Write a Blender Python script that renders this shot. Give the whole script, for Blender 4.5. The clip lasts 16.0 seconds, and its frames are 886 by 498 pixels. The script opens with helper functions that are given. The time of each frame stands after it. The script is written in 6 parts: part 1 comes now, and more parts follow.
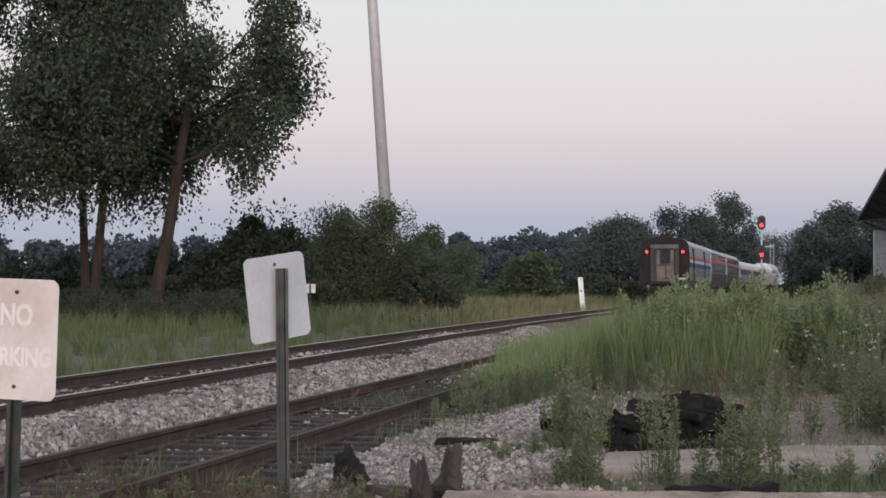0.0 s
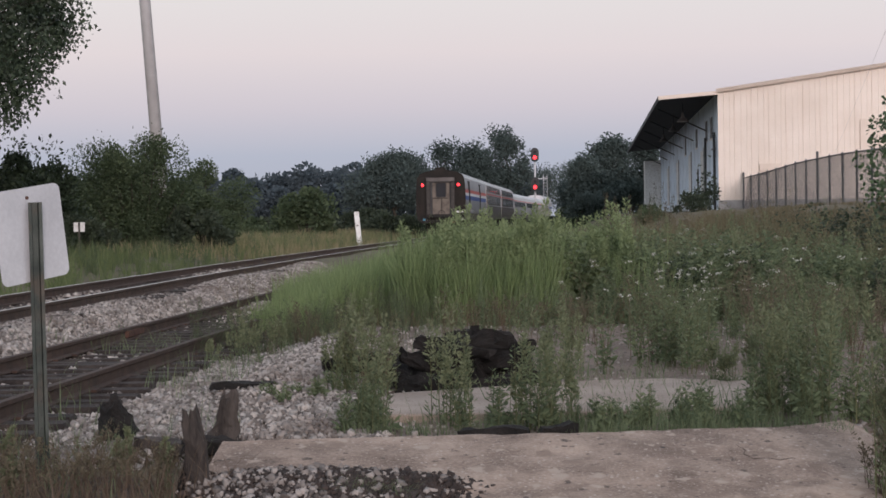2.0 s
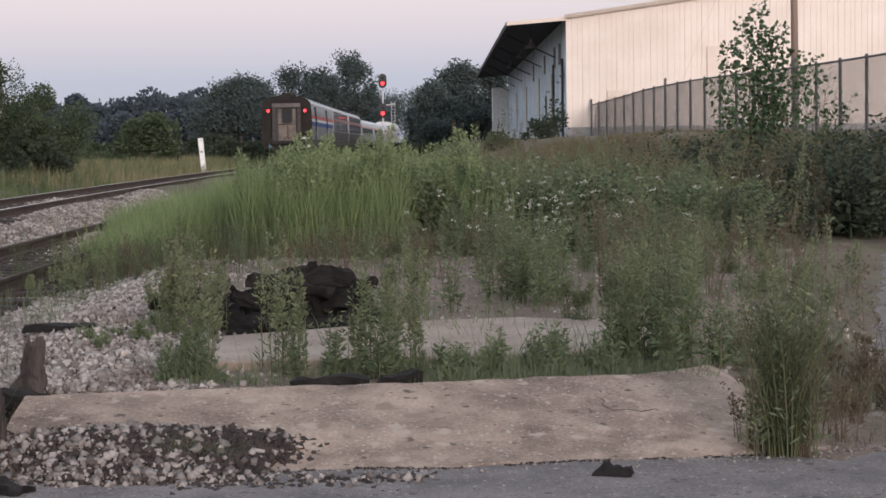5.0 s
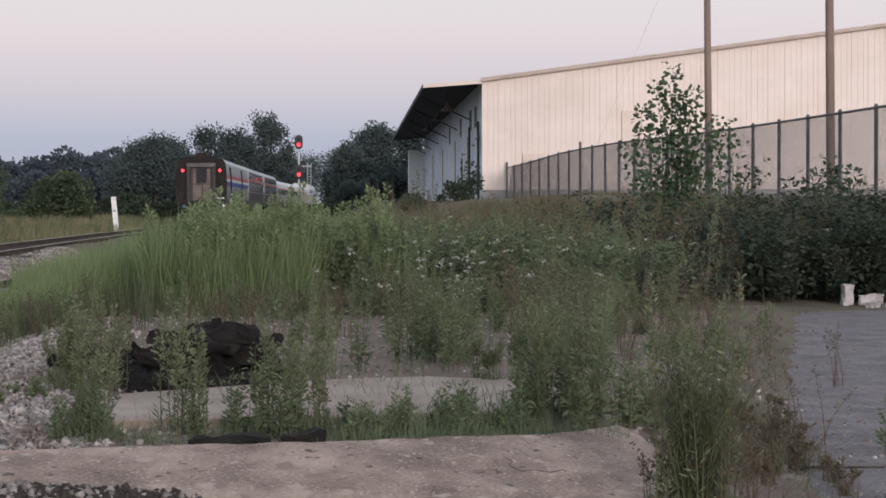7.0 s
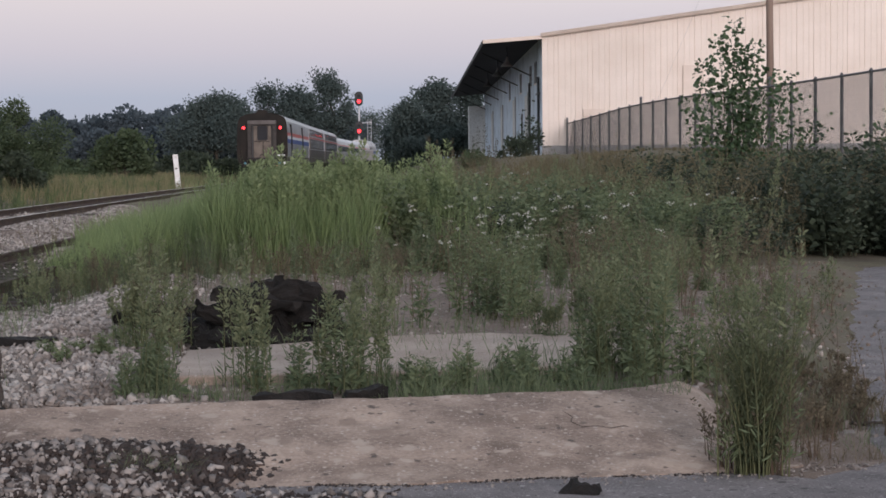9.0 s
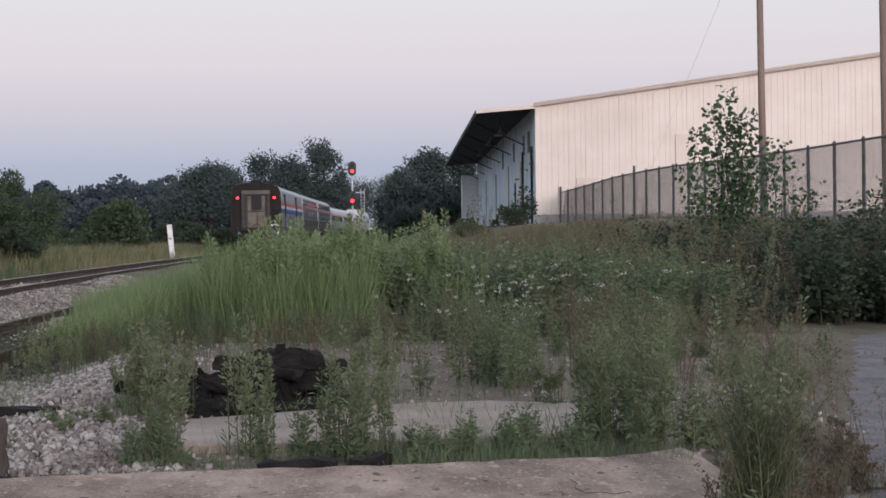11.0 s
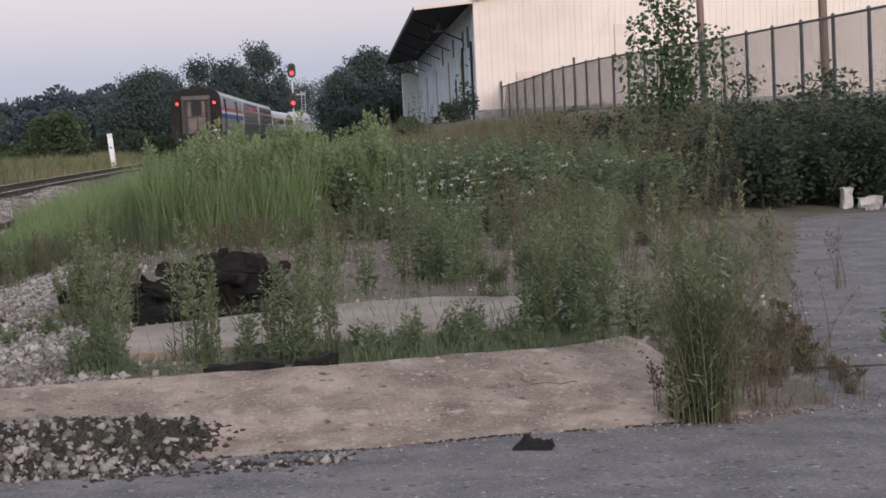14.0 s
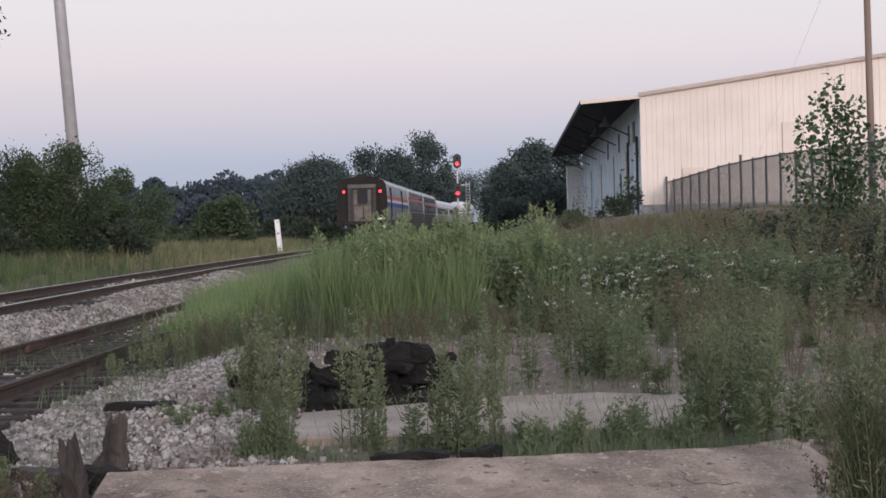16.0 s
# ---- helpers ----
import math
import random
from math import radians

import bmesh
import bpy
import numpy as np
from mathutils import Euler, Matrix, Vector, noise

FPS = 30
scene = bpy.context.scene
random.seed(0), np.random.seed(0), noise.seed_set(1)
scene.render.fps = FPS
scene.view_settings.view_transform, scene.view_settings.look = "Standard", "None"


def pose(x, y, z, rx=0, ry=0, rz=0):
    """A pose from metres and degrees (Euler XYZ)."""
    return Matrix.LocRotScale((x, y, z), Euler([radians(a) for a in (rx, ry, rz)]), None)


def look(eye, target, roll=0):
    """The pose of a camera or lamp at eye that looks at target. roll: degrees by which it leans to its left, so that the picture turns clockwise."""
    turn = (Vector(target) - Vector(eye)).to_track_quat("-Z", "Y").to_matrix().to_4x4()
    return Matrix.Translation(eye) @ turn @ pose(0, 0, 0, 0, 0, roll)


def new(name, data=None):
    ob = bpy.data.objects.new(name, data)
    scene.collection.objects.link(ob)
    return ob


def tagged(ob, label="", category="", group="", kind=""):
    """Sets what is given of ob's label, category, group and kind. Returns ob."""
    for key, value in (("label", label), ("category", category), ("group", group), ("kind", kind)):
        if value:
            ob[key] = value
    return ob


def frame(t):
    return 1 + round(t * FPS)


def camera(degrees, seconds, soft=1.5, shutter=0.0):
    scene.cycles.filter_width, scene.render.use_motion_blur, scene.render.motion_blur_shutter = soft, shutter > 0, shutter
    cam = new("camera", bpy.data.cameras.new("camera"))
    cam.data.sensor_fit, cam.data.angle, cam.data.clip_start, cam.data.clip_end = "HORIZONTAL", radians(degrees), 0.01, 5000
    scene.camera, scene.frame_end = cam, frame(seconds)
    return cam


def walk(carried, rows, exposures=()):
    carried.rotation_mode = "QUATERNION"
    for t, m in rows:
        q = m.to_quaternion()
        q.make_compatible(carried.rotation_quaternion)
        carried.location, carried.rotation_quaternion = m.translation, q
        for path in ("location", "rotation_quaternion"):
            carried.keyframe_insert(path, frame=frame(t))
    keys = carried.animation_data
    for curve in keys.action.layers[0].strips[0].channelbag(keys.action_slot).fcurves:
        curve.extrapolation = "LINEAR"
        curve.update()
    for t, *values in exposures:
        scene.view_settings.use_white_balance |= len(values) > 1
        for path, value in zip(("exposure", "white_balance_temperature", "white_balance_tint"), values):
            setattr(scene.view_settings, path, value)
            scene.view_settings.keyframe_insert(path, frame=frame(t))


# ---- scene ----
cam = camera(27, 16.0, soft=1.65)
PATH = [
    (0, (0.275, -1.736, 1.71), (-0.068, 0.234, 1.749), -0.0),
    (0.5, (0.241, -1.587, 1.688), (-0.053, 0.392, 1.674), -0.6),
    (1, (0.306, -1.26, 1.696), (0.065, 0.725, 1.65), -0.2),
    (1.5, (0.26, -0.962, 1.679), (0.095, 1.031, 1.657), 0.1),
    (2, (0.114, -0.714, 1.681), (0.012, 1.283, 1.648), -0.9),
    (2.5, (0.124, -0.327, 1.665), (0.111, 1.672, 1.616), -1.0),
    (3, (0.084, -0.042, 1.663), (0.08, 1.957, 1.592), -1.3),
    (3.5, (0.039, 0.146, 1.699), (0.023, 2.145, 1.628), -1.7),
    (4, (0.086, 0.206, 1.705), (0.02, 2.202, 1.61), -1.2),
    (4.5, (0.153, 0.274, 1.715), (0.085, 2.269, 1.587), -0.8),
    (5, (0.165, 0.433, 1.69), (0.226, 2.429, 1.575), -0.8),
    (5.2, (0.166, 0.47, 1.68), (0.263, 2.465, 1.573), -0.9),
    (7.3, (0.239, 0.71, 1.631), (0.392, 2.703, 1.585), -0.2),
    (7.5, (0.237, 0.68, 1.635), (0.38, 2.674, 1.587), -0.2),
    (8, (0.243, 0.692, 1.634), (0.346, 2.688, 1.565), -0.9),
    (8.5, (0.244, 0.67, 1.639), (0.331, 2.666, 1.559), -1.2),
    (9, (0.23, 0.654, 1.641), (0.317, 2.649, 1.546), -0.5),
    (9.5, (0.23, 0.627, 1.639), (0.315, 2.623, 1.549), -0.3),
    (9.7, (0.218, 0.607, 1.642), (0.312, 2.604, 1.572), -0.5),
    (11.8, (0.16, 0.538, 1.634), (0.249, 2.535, 1.617), -0.9),
    (12, (0.162, 0.52, 1.64), (0.239, 2.518, 1.623), -1.2),
    (12.5, (0.154, 0.462, 1.651), (0.175, 2.461, 1.62), -2.2),
    (13, (0.167, 0.501, 1.635), (0.192, 2.5, 1.56), -2.6),
    (13.5, (0.191, 0.519, 1.629), (0.294, 2.513, 1.516), -2.9),
    (14, (0.196, 0.575, 1.626), (0.347, 2.564, 1.494), -2.8),
    (14.5, (0.17, 0.528, 1.635), (0.272, 2.524, 1.542), -1.9),
    (15, (0.165, 0.515, 1.636), (0.217, 2.513, 1.572), -1.4),
    (15.5, (0.161, 0.431, 1.641), (0.186, 2.43, 1.579), -1.6),
    (16, (0.147, 0.407, 1.659), (0.128, 2.406, 1.632), -1.4),
]
walk(cam, [(t, look(eye, target, roll)) for t, eye, target, roll in PATH],
     [(0, -.04, 6480, 10), (2.5, -.07, 6450, 10), (4, -.05, 6550, 10), (4.5, .2, 6600, 10), (5.2, .1, 6550, 10), (7.3, -.04, 6350, 10), (9.7, -.08, 6350, 10),
      (12, -.04, 6050, 9), (12.7, -.04, 6100, 9), (13.5, .05, 6420, 10), (14.5, .1, 6400, 10), (16, .02, 6280, 10)])

# ---- sky and light: clear dusk, afterglow behind the camera ----
world = bpy.data.worlds.new("sky")
scene.world = world
world.use_nodes = True
wn, wl = world.node_tree.nodes, world.node_tree.links
bg = wn["Background"]
sky = wn.new("ShaderNodeTexSky")
sky.sky_type, sky.sun_disc = "NISHITA", False
sky.sun_elevation, sky.sun_rotation = radians(3), radians(168)
tc = wn.new("ShaderNodeTexCoord")
sep = wn.new("ShaderNodeSeparateXYZ")
ramp = wn.new("ShaderNodeValToRGB")
wl.new(tc.outputs["Generated"], sep.inputs[0])
wl.new(sep.outputs["Z"], ramp.inputs[0])
SKY = [(0.0, (.40, .43, .52)), (.035, (.44, .475, .585)), (.06, (.605, .562, .632)), (.09, (.74, .66, .685)), (.125, (.765, .725, .73)),
       (.17, (.71, .77, .80)), (.4, (.63, .67, .75)), (1.0, (.51, .55, .66))]
while len(ramp.color_ramp.elements) < len(SKY):
    ramp.color_ramp.elements.new(.5)
for el, (p, c) in zip(ramp.color_ramp.elements, SKY):
    el.position, el.color = p, (*c, 1)
gain = wn.new("ShaderNodeMix")
gain.data_type, gain.blend_type = "RGBA", "MULTIPLY"
gain.inputs[0].default_value = 1
wl.new(sky.outputs[0], gain.inputs[6])
gain.inputs[7].default_value = (.12, .12, .12, 1)
mixn = wn.new("ShaderNodeMix")
mixn.data_type = "RGBA"
mixn.inputs[0].default_value = .92
wl.new(gain.outputs[2], mixn.inputs[6])
wl.new(ramp.outputs[0], mixn.inputs[7])
wl.new(mixn.outputs[2], bg.inputs[0])
bg.inputs[1].default_value = 1.13
sun_data = bpy.data.lights.new("sun", "SUN")
sun_data.energy, sun_data.angle, sun_data.color = 1.85, radians(16), (1, .87, .86)
sun = new("sun", sun_data)
sun.matrix_world = look((20, -90, 16), (0, 0, 0))
scene.view_settings.exposure = 0.0


# ---- materials ----
def shader(name, c1, c2, scale=4.0, rough=.8, bump=.3, metal=0.0, fine=40.0, island=0.0, leaf=0.0, dirt=None, dist=.02, stretch=(1, 1, 1), speck=None):
    """Two tones by coarse noise, broken by fine noise; island: how much single pieces differ; leaf: light let through."""
    m = bpy.data.materials.new(name)
    m.use_nodes = True
    n, l = m.node_tree.nodes, m.node_tree.links
    p = n["Principled BSDF"]
    geo = n.new("ShaderNodeNewGeometry")
    mp = n.new("ShaderNodeMapping")
    mp.inputs["Scale"].default_value = stretch
    l.new(geo.outputs["Position"], mp.inputs[0])
    a, b = n.new("ShaderNodeTexNoise"), n.new("ShaderNodeTexNoise")
    a.inputs["Scale"].default_value, a.inputs["Detail"].default_value = scale, 5
    b.inputs["Scale"].default_value, b.inputs["Detail"].default_value = fine, 3
    l.new(mp.outputs[0], a.inputs["Vector"])
    l.new(mp.outputs[0], b.inputs["Vector"])
    add = n.new("ShaderNodeMath")
    add.operation = "MULTIPLY_ADD"
    add.inputs[1].default_value = .45
    l.new(b.outputs[0], add.inputs[0])
    l.new(a.outputs[0], add.inputs[2])
    last = add.outputs[0]
    if island:
        isl = n.new("ShaderNodeMath")
        isl.operation = "MULTIPLY_ADD"
        isl.inputs[1].default_value = island
        l.new(geo.outputs["Random Per Island"], isl.inputs[0])
        l.new(last, isl.inputs[2])
        last = isl.outputs[0]
    r = n.new("ShaderNodeMapRange")
    r.inputs[1].default_value, r.inputs[2].default_value = .5, .95 + island
    l.new(last, r.inputs[0])
    mx = n.new("ShaderNodeMix")
    mx.data_type = "RGBA"
    mx.inputs[6].default_value, mx.inputs[7].default_value = (*c1, 1), (*c2, 1)
    l.new(r.outputs[0], mx.inputs[0])
    col = mx.outputs[2]
    if dirt:
        d = n.new("ShaderNodeTexNoise")
        d.inputs["Scale"].default_value, d.inputs["Detail"].default_value = dirt[1], 6
        l.new(geo.outputs["Position"], d.inputs["Vector"])
        dr = n.new("ShaderNodeMapRange")
        dr.inputs[1].default_value, dr.inputs[2].default_value, dr.inputs[4].default_value = .5, .68, dirt[2]
        l.new(d.outputs[0], dr.inputs[0])
        dm = n.new("ShaderNodeMix")
        dm.data_type = "RGBA"
        l.new(dr.outputs[0], dm.inputs[0])
        l.new(col, dm.inputs[6])
        dm.inputs[7].default_value = (*dirt[0], 1)
        col = dm.outputs[2]
    for tone, size, share in speck or ():
        vo = n.new("ShaderNodeTexVoronoi")
        vo.inputs["Scale"].default_value = size
        wob = n.new("ShaderNodeTexNoise")
        wob.inputs["Scale"].default_value = size * 1.7
        l.new(geo.outputs["Position"], wob.inputs["Vector"])
        shift = n.new("ShaderNodeVectorMath")
        shift.operation = "MULTIPLY_ADD"
        shift.inputs[1].default_value = (.9 / size,) * 3
        l.new(wob.outputs["Color"], shift.inputs[0])
        l.new(geo.outputs["Position"], shift.inputs[2])
        l.new(shift.outputs[0], vo.inputs["Vector"])
        sp = n.new("ShaderNodeSeparateColor")
        l.new(vo.outputs["Color"], sp.inputs[0])
        wide = n.new("ShaderNodeMath")
        wide.operation = "MULTIPLY_ADD"
        wide.inputs[1].default_value, wide.inputs[2].default_value = .42, .10
        l.new(sp.outputs[1], wide.inputs[0])
        rel = n.new("ShaderNodeMath")
        rel.operation = "DIVIDE"
        l.new(vo.outputs["Distance"], rel.inputs[0])
        l.new(wide.outputs[0], rel.inputs[1])
        dot = n.new("ShaderNodeMapRange")
        dot.inputs[1].default_value, dot.inputs[2].default_value, dot.inputs[3].default_value, dot.inputs[4].default_value = .6, 1.1, .85, 0
        l.new(rel.outputs[0], dot.inputs[0])
        few = n.new("ShaderNodeMath")
        few.operation = "LESS_THAN"
        few.inputs[1].default_value = share
        l.new(sp.outputs[0], few.inputs[0])
        mul = n.new("ShaderNodeMath")
        mul.operation = "MULTIPLY"
        l.new(dot.outputs[0], mul.inputs[0])
        l.new(few.outputs[0], mul.inputs[1])
        sm = n.new("ShaderNodeMix")
        sm.data_type = "RGBA"
        l.new(mul.outputs[0], sm.inputs[0])
        l.new(col, sm.inputs[6])
        sm.inputs[7].default_value = (*tone, 1)
        col = sm.outputs[2]
    l.new(col, p.inputs["Base Color"])
    p.inputs["Roughness"].default_value, p.inputs["Metallic"].default_value = rough, metal
    if bump:
        bn = n.new("ShaderNodeBump")
        bn.inputs["Strength"].default_value, bn.inputs["Distance"].default_value = bump, dist
        l.new(last, bn.inputs["Height"])
        l.new(bn.outputs[0], p.inputs["Normal"])
    if leaf:
        tr, ms = n.new("ShaderNodeBsdfTranslucent"), n.new("ShaderNodeMixShader")
        l.new(col, tr.inputs[0])
        ms.inputs[0].default_value = leaf
        l.new(p.outputs[0], ms.inputs[1])
        l.new(tr.outputs[0], ms.inputs[2])
        l.new(ms.outputs[0], n["Material Output"].inputs[0])
    return m


def lamp_mat(name, col, power):
    m = bpy.data.materials.new(name)
    m.use_nodes = True
    p = m.node_tree.nodes["Principled BSDF"]
    p.inputs["Base Color"].default_value = (*col, 1)
    p.inputs["Emission Color"].default_value = (*col, 1)
    p.inputs["Emission Strength"].default_value = power
    return m


M_SOIL = shader("soil_and_turf", (.085, .065, .045), (.15, .135, .075), 1.2, .95, .6, dirt=((.17, .13, .095), .5, .7), speck=(((.32, .28, .25), 26, .10),))
M_ASPHALT = shader("worn_asphalt", (.115, .102, .101), (.24, .215, .212), 2.6, .95, .8, fine=95, dirt=((.24, .21, .20), .9, .55), speck=(((.40, .37, .36), 85, .34), ((.04, .036, .037), 60, .34), ((.30, .27, .265), 28, .22), ((.07, .062, .062), 17, .2), ((.5, .47, .45), 34, .05)))
M_CONC = shader("weathered_concrete", (.165, .118, .092), (.47, .36, .285), 2.2, .92, .9, fine=42, dirt=((.16, .115, .09), 3.4, .75), speck=(((.50, .42, .36), 34, .22), ((.10, .075, .062), 21, .12), ((.46, .38, .33), 80, .3), ((.06, .046, .04), 13, .04), ((.25, .185, .145), 6, .4), ((.44, .355, .29), 8, .3)))
M_CONC2 = shader("pale_concrete", (.30, .235, .19), (.46, .375, .315), 2.6, .92, .4, fine=60, dirt=((.21, .165, .135), 1.3, .6), speck=(((.15, .12, .10), 30, .12), ((.5, .45, .41), 44, .12)))
M_GRAVEL = shader("gravel_bed", (.135, .098, .074), (.285, .22, .178), 1.1, .95, .9, fine=45, dist=.05, speck=(((.40, .365, .34), 24, .12), ((.44, .40, .375), 47, .13), ((.055, .042, .038), 20, .12)))
M_STONE = shader("limestone_ballast", (.055, .042, .034), (.60, .535, .485), 3, .9, .3, fine=60, island=1.3, dirt=((.15, .115, .095), 1.1, .7))
M_DIRT = shader("dark_siding_soil", (.03, .021, .017), (.085, .062, .05), 2.4, .95, .8, fine=40, dist=.04, speck=(((.33, .28, .25), 30, .08), ((.40, .35, .32), 18, .04)))
M_STONE2 = shader("dusty_heap_stone", (.06, .046, .039), (.45, .40, .365), 3, .9, .3, fine=60, island=1.1)
M_COAL = shader("dark_slag", (.018, .013, .011), (.070, .050, .042), 6, .85, .5, island=.5)
M_RAIL = shader("rusty_rail", (.034, .019, .014), (.085, .048, .034), 5, .75, .4, fine=80)
M_RAILTOP = shader("worn_rail_head", (.55, .51, .48), (.70, .66, .62), 3, .4, .05, metal=.5)
M_TIE = shader("weathered_tie", (.02, .015, .014), (.085, .068, .06), 6, .95, 1.0, fine=70, dist=.05)
M_CHAR = shader("charred_timber", (.003, .003, .003), (.020, .016, .014), 9, .95, 1.0, fine=60)
M_OLDWOOD = shader("grey_rotten_wood", (.022, .017, .015), (.095, .078, .068), 8, .95, .8, fine=60, stretch=(1, 1, .2))
M_GRASS = shader("tall_grass", (.11, .16, .07), (.33, .41, .185), .5, .7, 0, island=.9, leaf=.4)
M_TRACKGRASS = shader("trackside_grass", (.062, .092, .037), (.205, .245, .103), .35, .75, 0, island=.8, leaf=.35)
M_GOLDEN = shader("goldenrod", (.125, .17, .08), (.37, .43, .225), .7, .75, 0, island=.9, leaf=.4)
M_DEADSTEM = shader("dead_stem", (.06, .042, .028), (.16, .11, .075), 3, .85, 0, island=.5)
M_RUSSET = shader("russet_weed", (.072, .060, .040), (.20, .165, .108), 1.2, .85, 0, island=.9, leaf=.3)
M_RUBBLE = shader("pale_rubble", (.36, .33, .31), (.56, .53, .51), 6, .9, .6, fine=40, dirt=((.22, .18, .15), 5, .6))
M_GRASSDRY = shader("dry_grass", (.19, .16, .09), (.36, .31, .18), .8, .8, 0, island=.8, leaf=.3)
M_WEED = shader("weed_leaf", (.072, .106, .058), (.225, .265, .142), 1.2, .7, 0, island=.8, leaf=.35)
M_WEEDPALE = shader("weed_plume", (.115, .14, .075), (.26, .28, .16), 2, .8, 0, island=.8, leaf=.35)
M_BRUSH = shader("brush_leaf", (.022, .036, .024), (.068, .088, .052), 1.0, .7, 0, island=.8, leaf=.25)
M_FAN = shader("dark_shoot_leaf", (.045, .060, .032), (.135, .155, .082), 1.4, .75, 0, island=.8, leaf=.3)
M_BROWNWEED = shader("seeding_weed", (.11, .098, .058), (.24, .20, .12), 1.2, .85, 0, island=.8, leaf=.35)
M_FLOWER = shader("white_umbel", (.38, .38, .33), (.60, .60, .55), 5, .8, 0, island=.4)
M_STEM = shader("weed_stem", (.06, .075, .03), (.15, .15, .07), 3, .8, 0, island=.5)
M_LEAF = shader("tree_leaf", (.019, .034, .022), (.084, .114, .064), .7, .55, 0, island=.9, leaf=.3)
M_LEAFDARK = shader("cedar_leaf", (.012, .024, .013), (.04, .06, .028), .7, .7, 0, island=.7, leaf=.15)
M_LEAFSHRUB = shader("shrub_leaf", (.030, .052, .027), (.115, .15, .072), .5, .65, 0, island=.5, leaf=.3)
# far foliage: paler and bluer, haze of distance mixed into the colour
M_LEAFHAZE = shader("hazed_far_leaf", (.042, .062, .060), (.095, .125, .112), .06, .8, 0, island=.25, leaf=.2)
M_LEAFCOT = shader("cottonwood_leaf", (.035, .068, .035), (.125, .185, .09), 2, .45, 0, island=.9, leaf=.35)
# ridge foliage: stronger blue, aerial haze painted into the leaf tone
M_RIDGEHAZE = shader("hazed_ridge_leaf", (.046, .066, .080), (.088, .114, .132), .05, .8, 0, island=.25, leaf=.2)
M_BARK = shader("tree_bark", (.024, .016, .013), (.066, .044, .034), 3, .95, .9, fine=20, stretch=(1, 1, .25), dist=.05)
M_TWIG = shader("twig_bark", (.035, .03, .022), (.08, .065, .05), 6, .9, .4)
M_SIGN = shader("faded_sign_white", (.62, .53, .48), (.78, .69, .63), 3, .55, .05, fine=30, dirt=((.5, .40, .34), 4, .35))
M_SIGNBACK = shader("dull_aluminium", (.50, .50, .52), (.64, .64, .66), 2.5, .5, .05, metal=.15)
M_SIGNTEXT = shader("faded_sign_lettering", (.74, .66, .60), (.86, .79, .73), 5, .6, 0)
M_POST = shader("green_steel_post", (.025, .035, .03), (.07, .08, .07), 6, .6, .2, metal=.3, dirt=((.10, .06, .04), 5, .5))
M_BOLT = shader("rusty_bolt", (.05, .02, .015), (.12, .05, .03), 9, .7, .2)
M_GREYPOLE = shader("galvanised_pole", (.42, .40, .40), (.56, .54, .54), 1.2, .55, .1, metal=.1)
M_WOODPOLE = shader("wooden_pole", (.22, .155, .125), (.36, .27, .22), 2, .9, .5, fine=30, stretch=(1, 1, .1))
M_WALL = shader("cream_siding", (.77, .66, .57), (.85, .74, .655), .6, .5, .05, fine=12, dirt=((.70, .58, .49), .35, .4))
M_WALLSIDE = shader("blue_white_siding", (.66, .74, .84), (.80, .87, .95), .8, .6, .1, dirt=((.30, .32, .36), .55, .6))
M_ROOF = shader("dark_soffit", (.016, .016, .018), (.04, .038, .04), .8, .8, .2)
M_TRIM = shader("cream_trim", (.70, .58, .49), (.78, .66, .57), 1, .5, 0)
M_FOUND = shader("grey_foundation", (.30, .29, .28), (.42, .40, .39), 2, .9, .3)
M_DARK = shader("dark_opening", (.012, .012, .014), (.03, .03, .034), 2, .5, 0)
M_FENCE = shader("fence_galvanised", (.085, .083, .085), (.15, .147, .15), 4, .55, .05, metal=.3)
M_TRAINEND = shader("grimy_train_end", (.007, .005, .004), (.019, .014, .011), 1.6, .85, .2, fine=25, dirt=((.028, .020, .015), 1.1, .6))
M_TRAINDARK = shader("black_underframe", (.008, .007, .007), (.03, .024, .021), 4, .8, .4)
M_STEEL = shader("stainless_side", (.36, .36, .38), (.52, .52, .54), .8, .42, .05, metal=.55, fine=14)
M_ROOFSTEEL = shader("stainless_roof", (.50, .50, .53), (.66, .66, .69), .8, .4, .05, metal=.4)
M_SKIRT = shader("grimy_skirt", (.07, .06, .058), (.15, .135, .13), 1.2, .6, .1, metal=.4)
M_RED = shader("stripe_red", (.48, .10, .09), (.58, .15, .13), 2, .5, 0)
M_WHITE = shader("stripe_white", (.66, .66, .68), (.76, .76, .78), 2, .5, 0)
M_BLUE = shader("stripe_blue", (.035, .07, .25), (.06, .11, .33), 2, .5, 0)
M_DOOR = shader("end_door_grey", (.11, .088, .072), (.19, .155, .125), 2, .6, .1, metal=.1, dirt=((.06, .043, .033), 3, .6))
M_RUBBER = shader("diaphragm_rubber", (.035, .03, .028), (.07, .06, .055), 5, .8, .2)
M_GLASS = shader("tinted_glass", (.012, .013, .016), (.022, .024, .028), 1, .08, 0)
M_LENSBLUE = shader("blue_lens", (.05, .16, .24), (.09, .24, .33), 5, .2, 0)
M_LENSWHITE = shader("reflector_white", (.75, .75, .74), (.85, .85, .84), 5, .3, 0)
M_REDLIGHT = lamp_mat("red_lamp", (1.0, .025, .035), 4.5)
M_BLACK = shader("signal_black", (.010, .010, .011), (.025, .025, .027), 4, .6, .05)
M_MAST = shader("aluminium_mast", (.50, .50, .52), (.66, .66, .68), 3, .45, 0, metal=.3)
M_WHITEPAINT = shader("white_paint", (.66, .65, .64), (.82, .81, .80), 5, .7, .1, dirt=((.35, .30, .26), 6, .5))
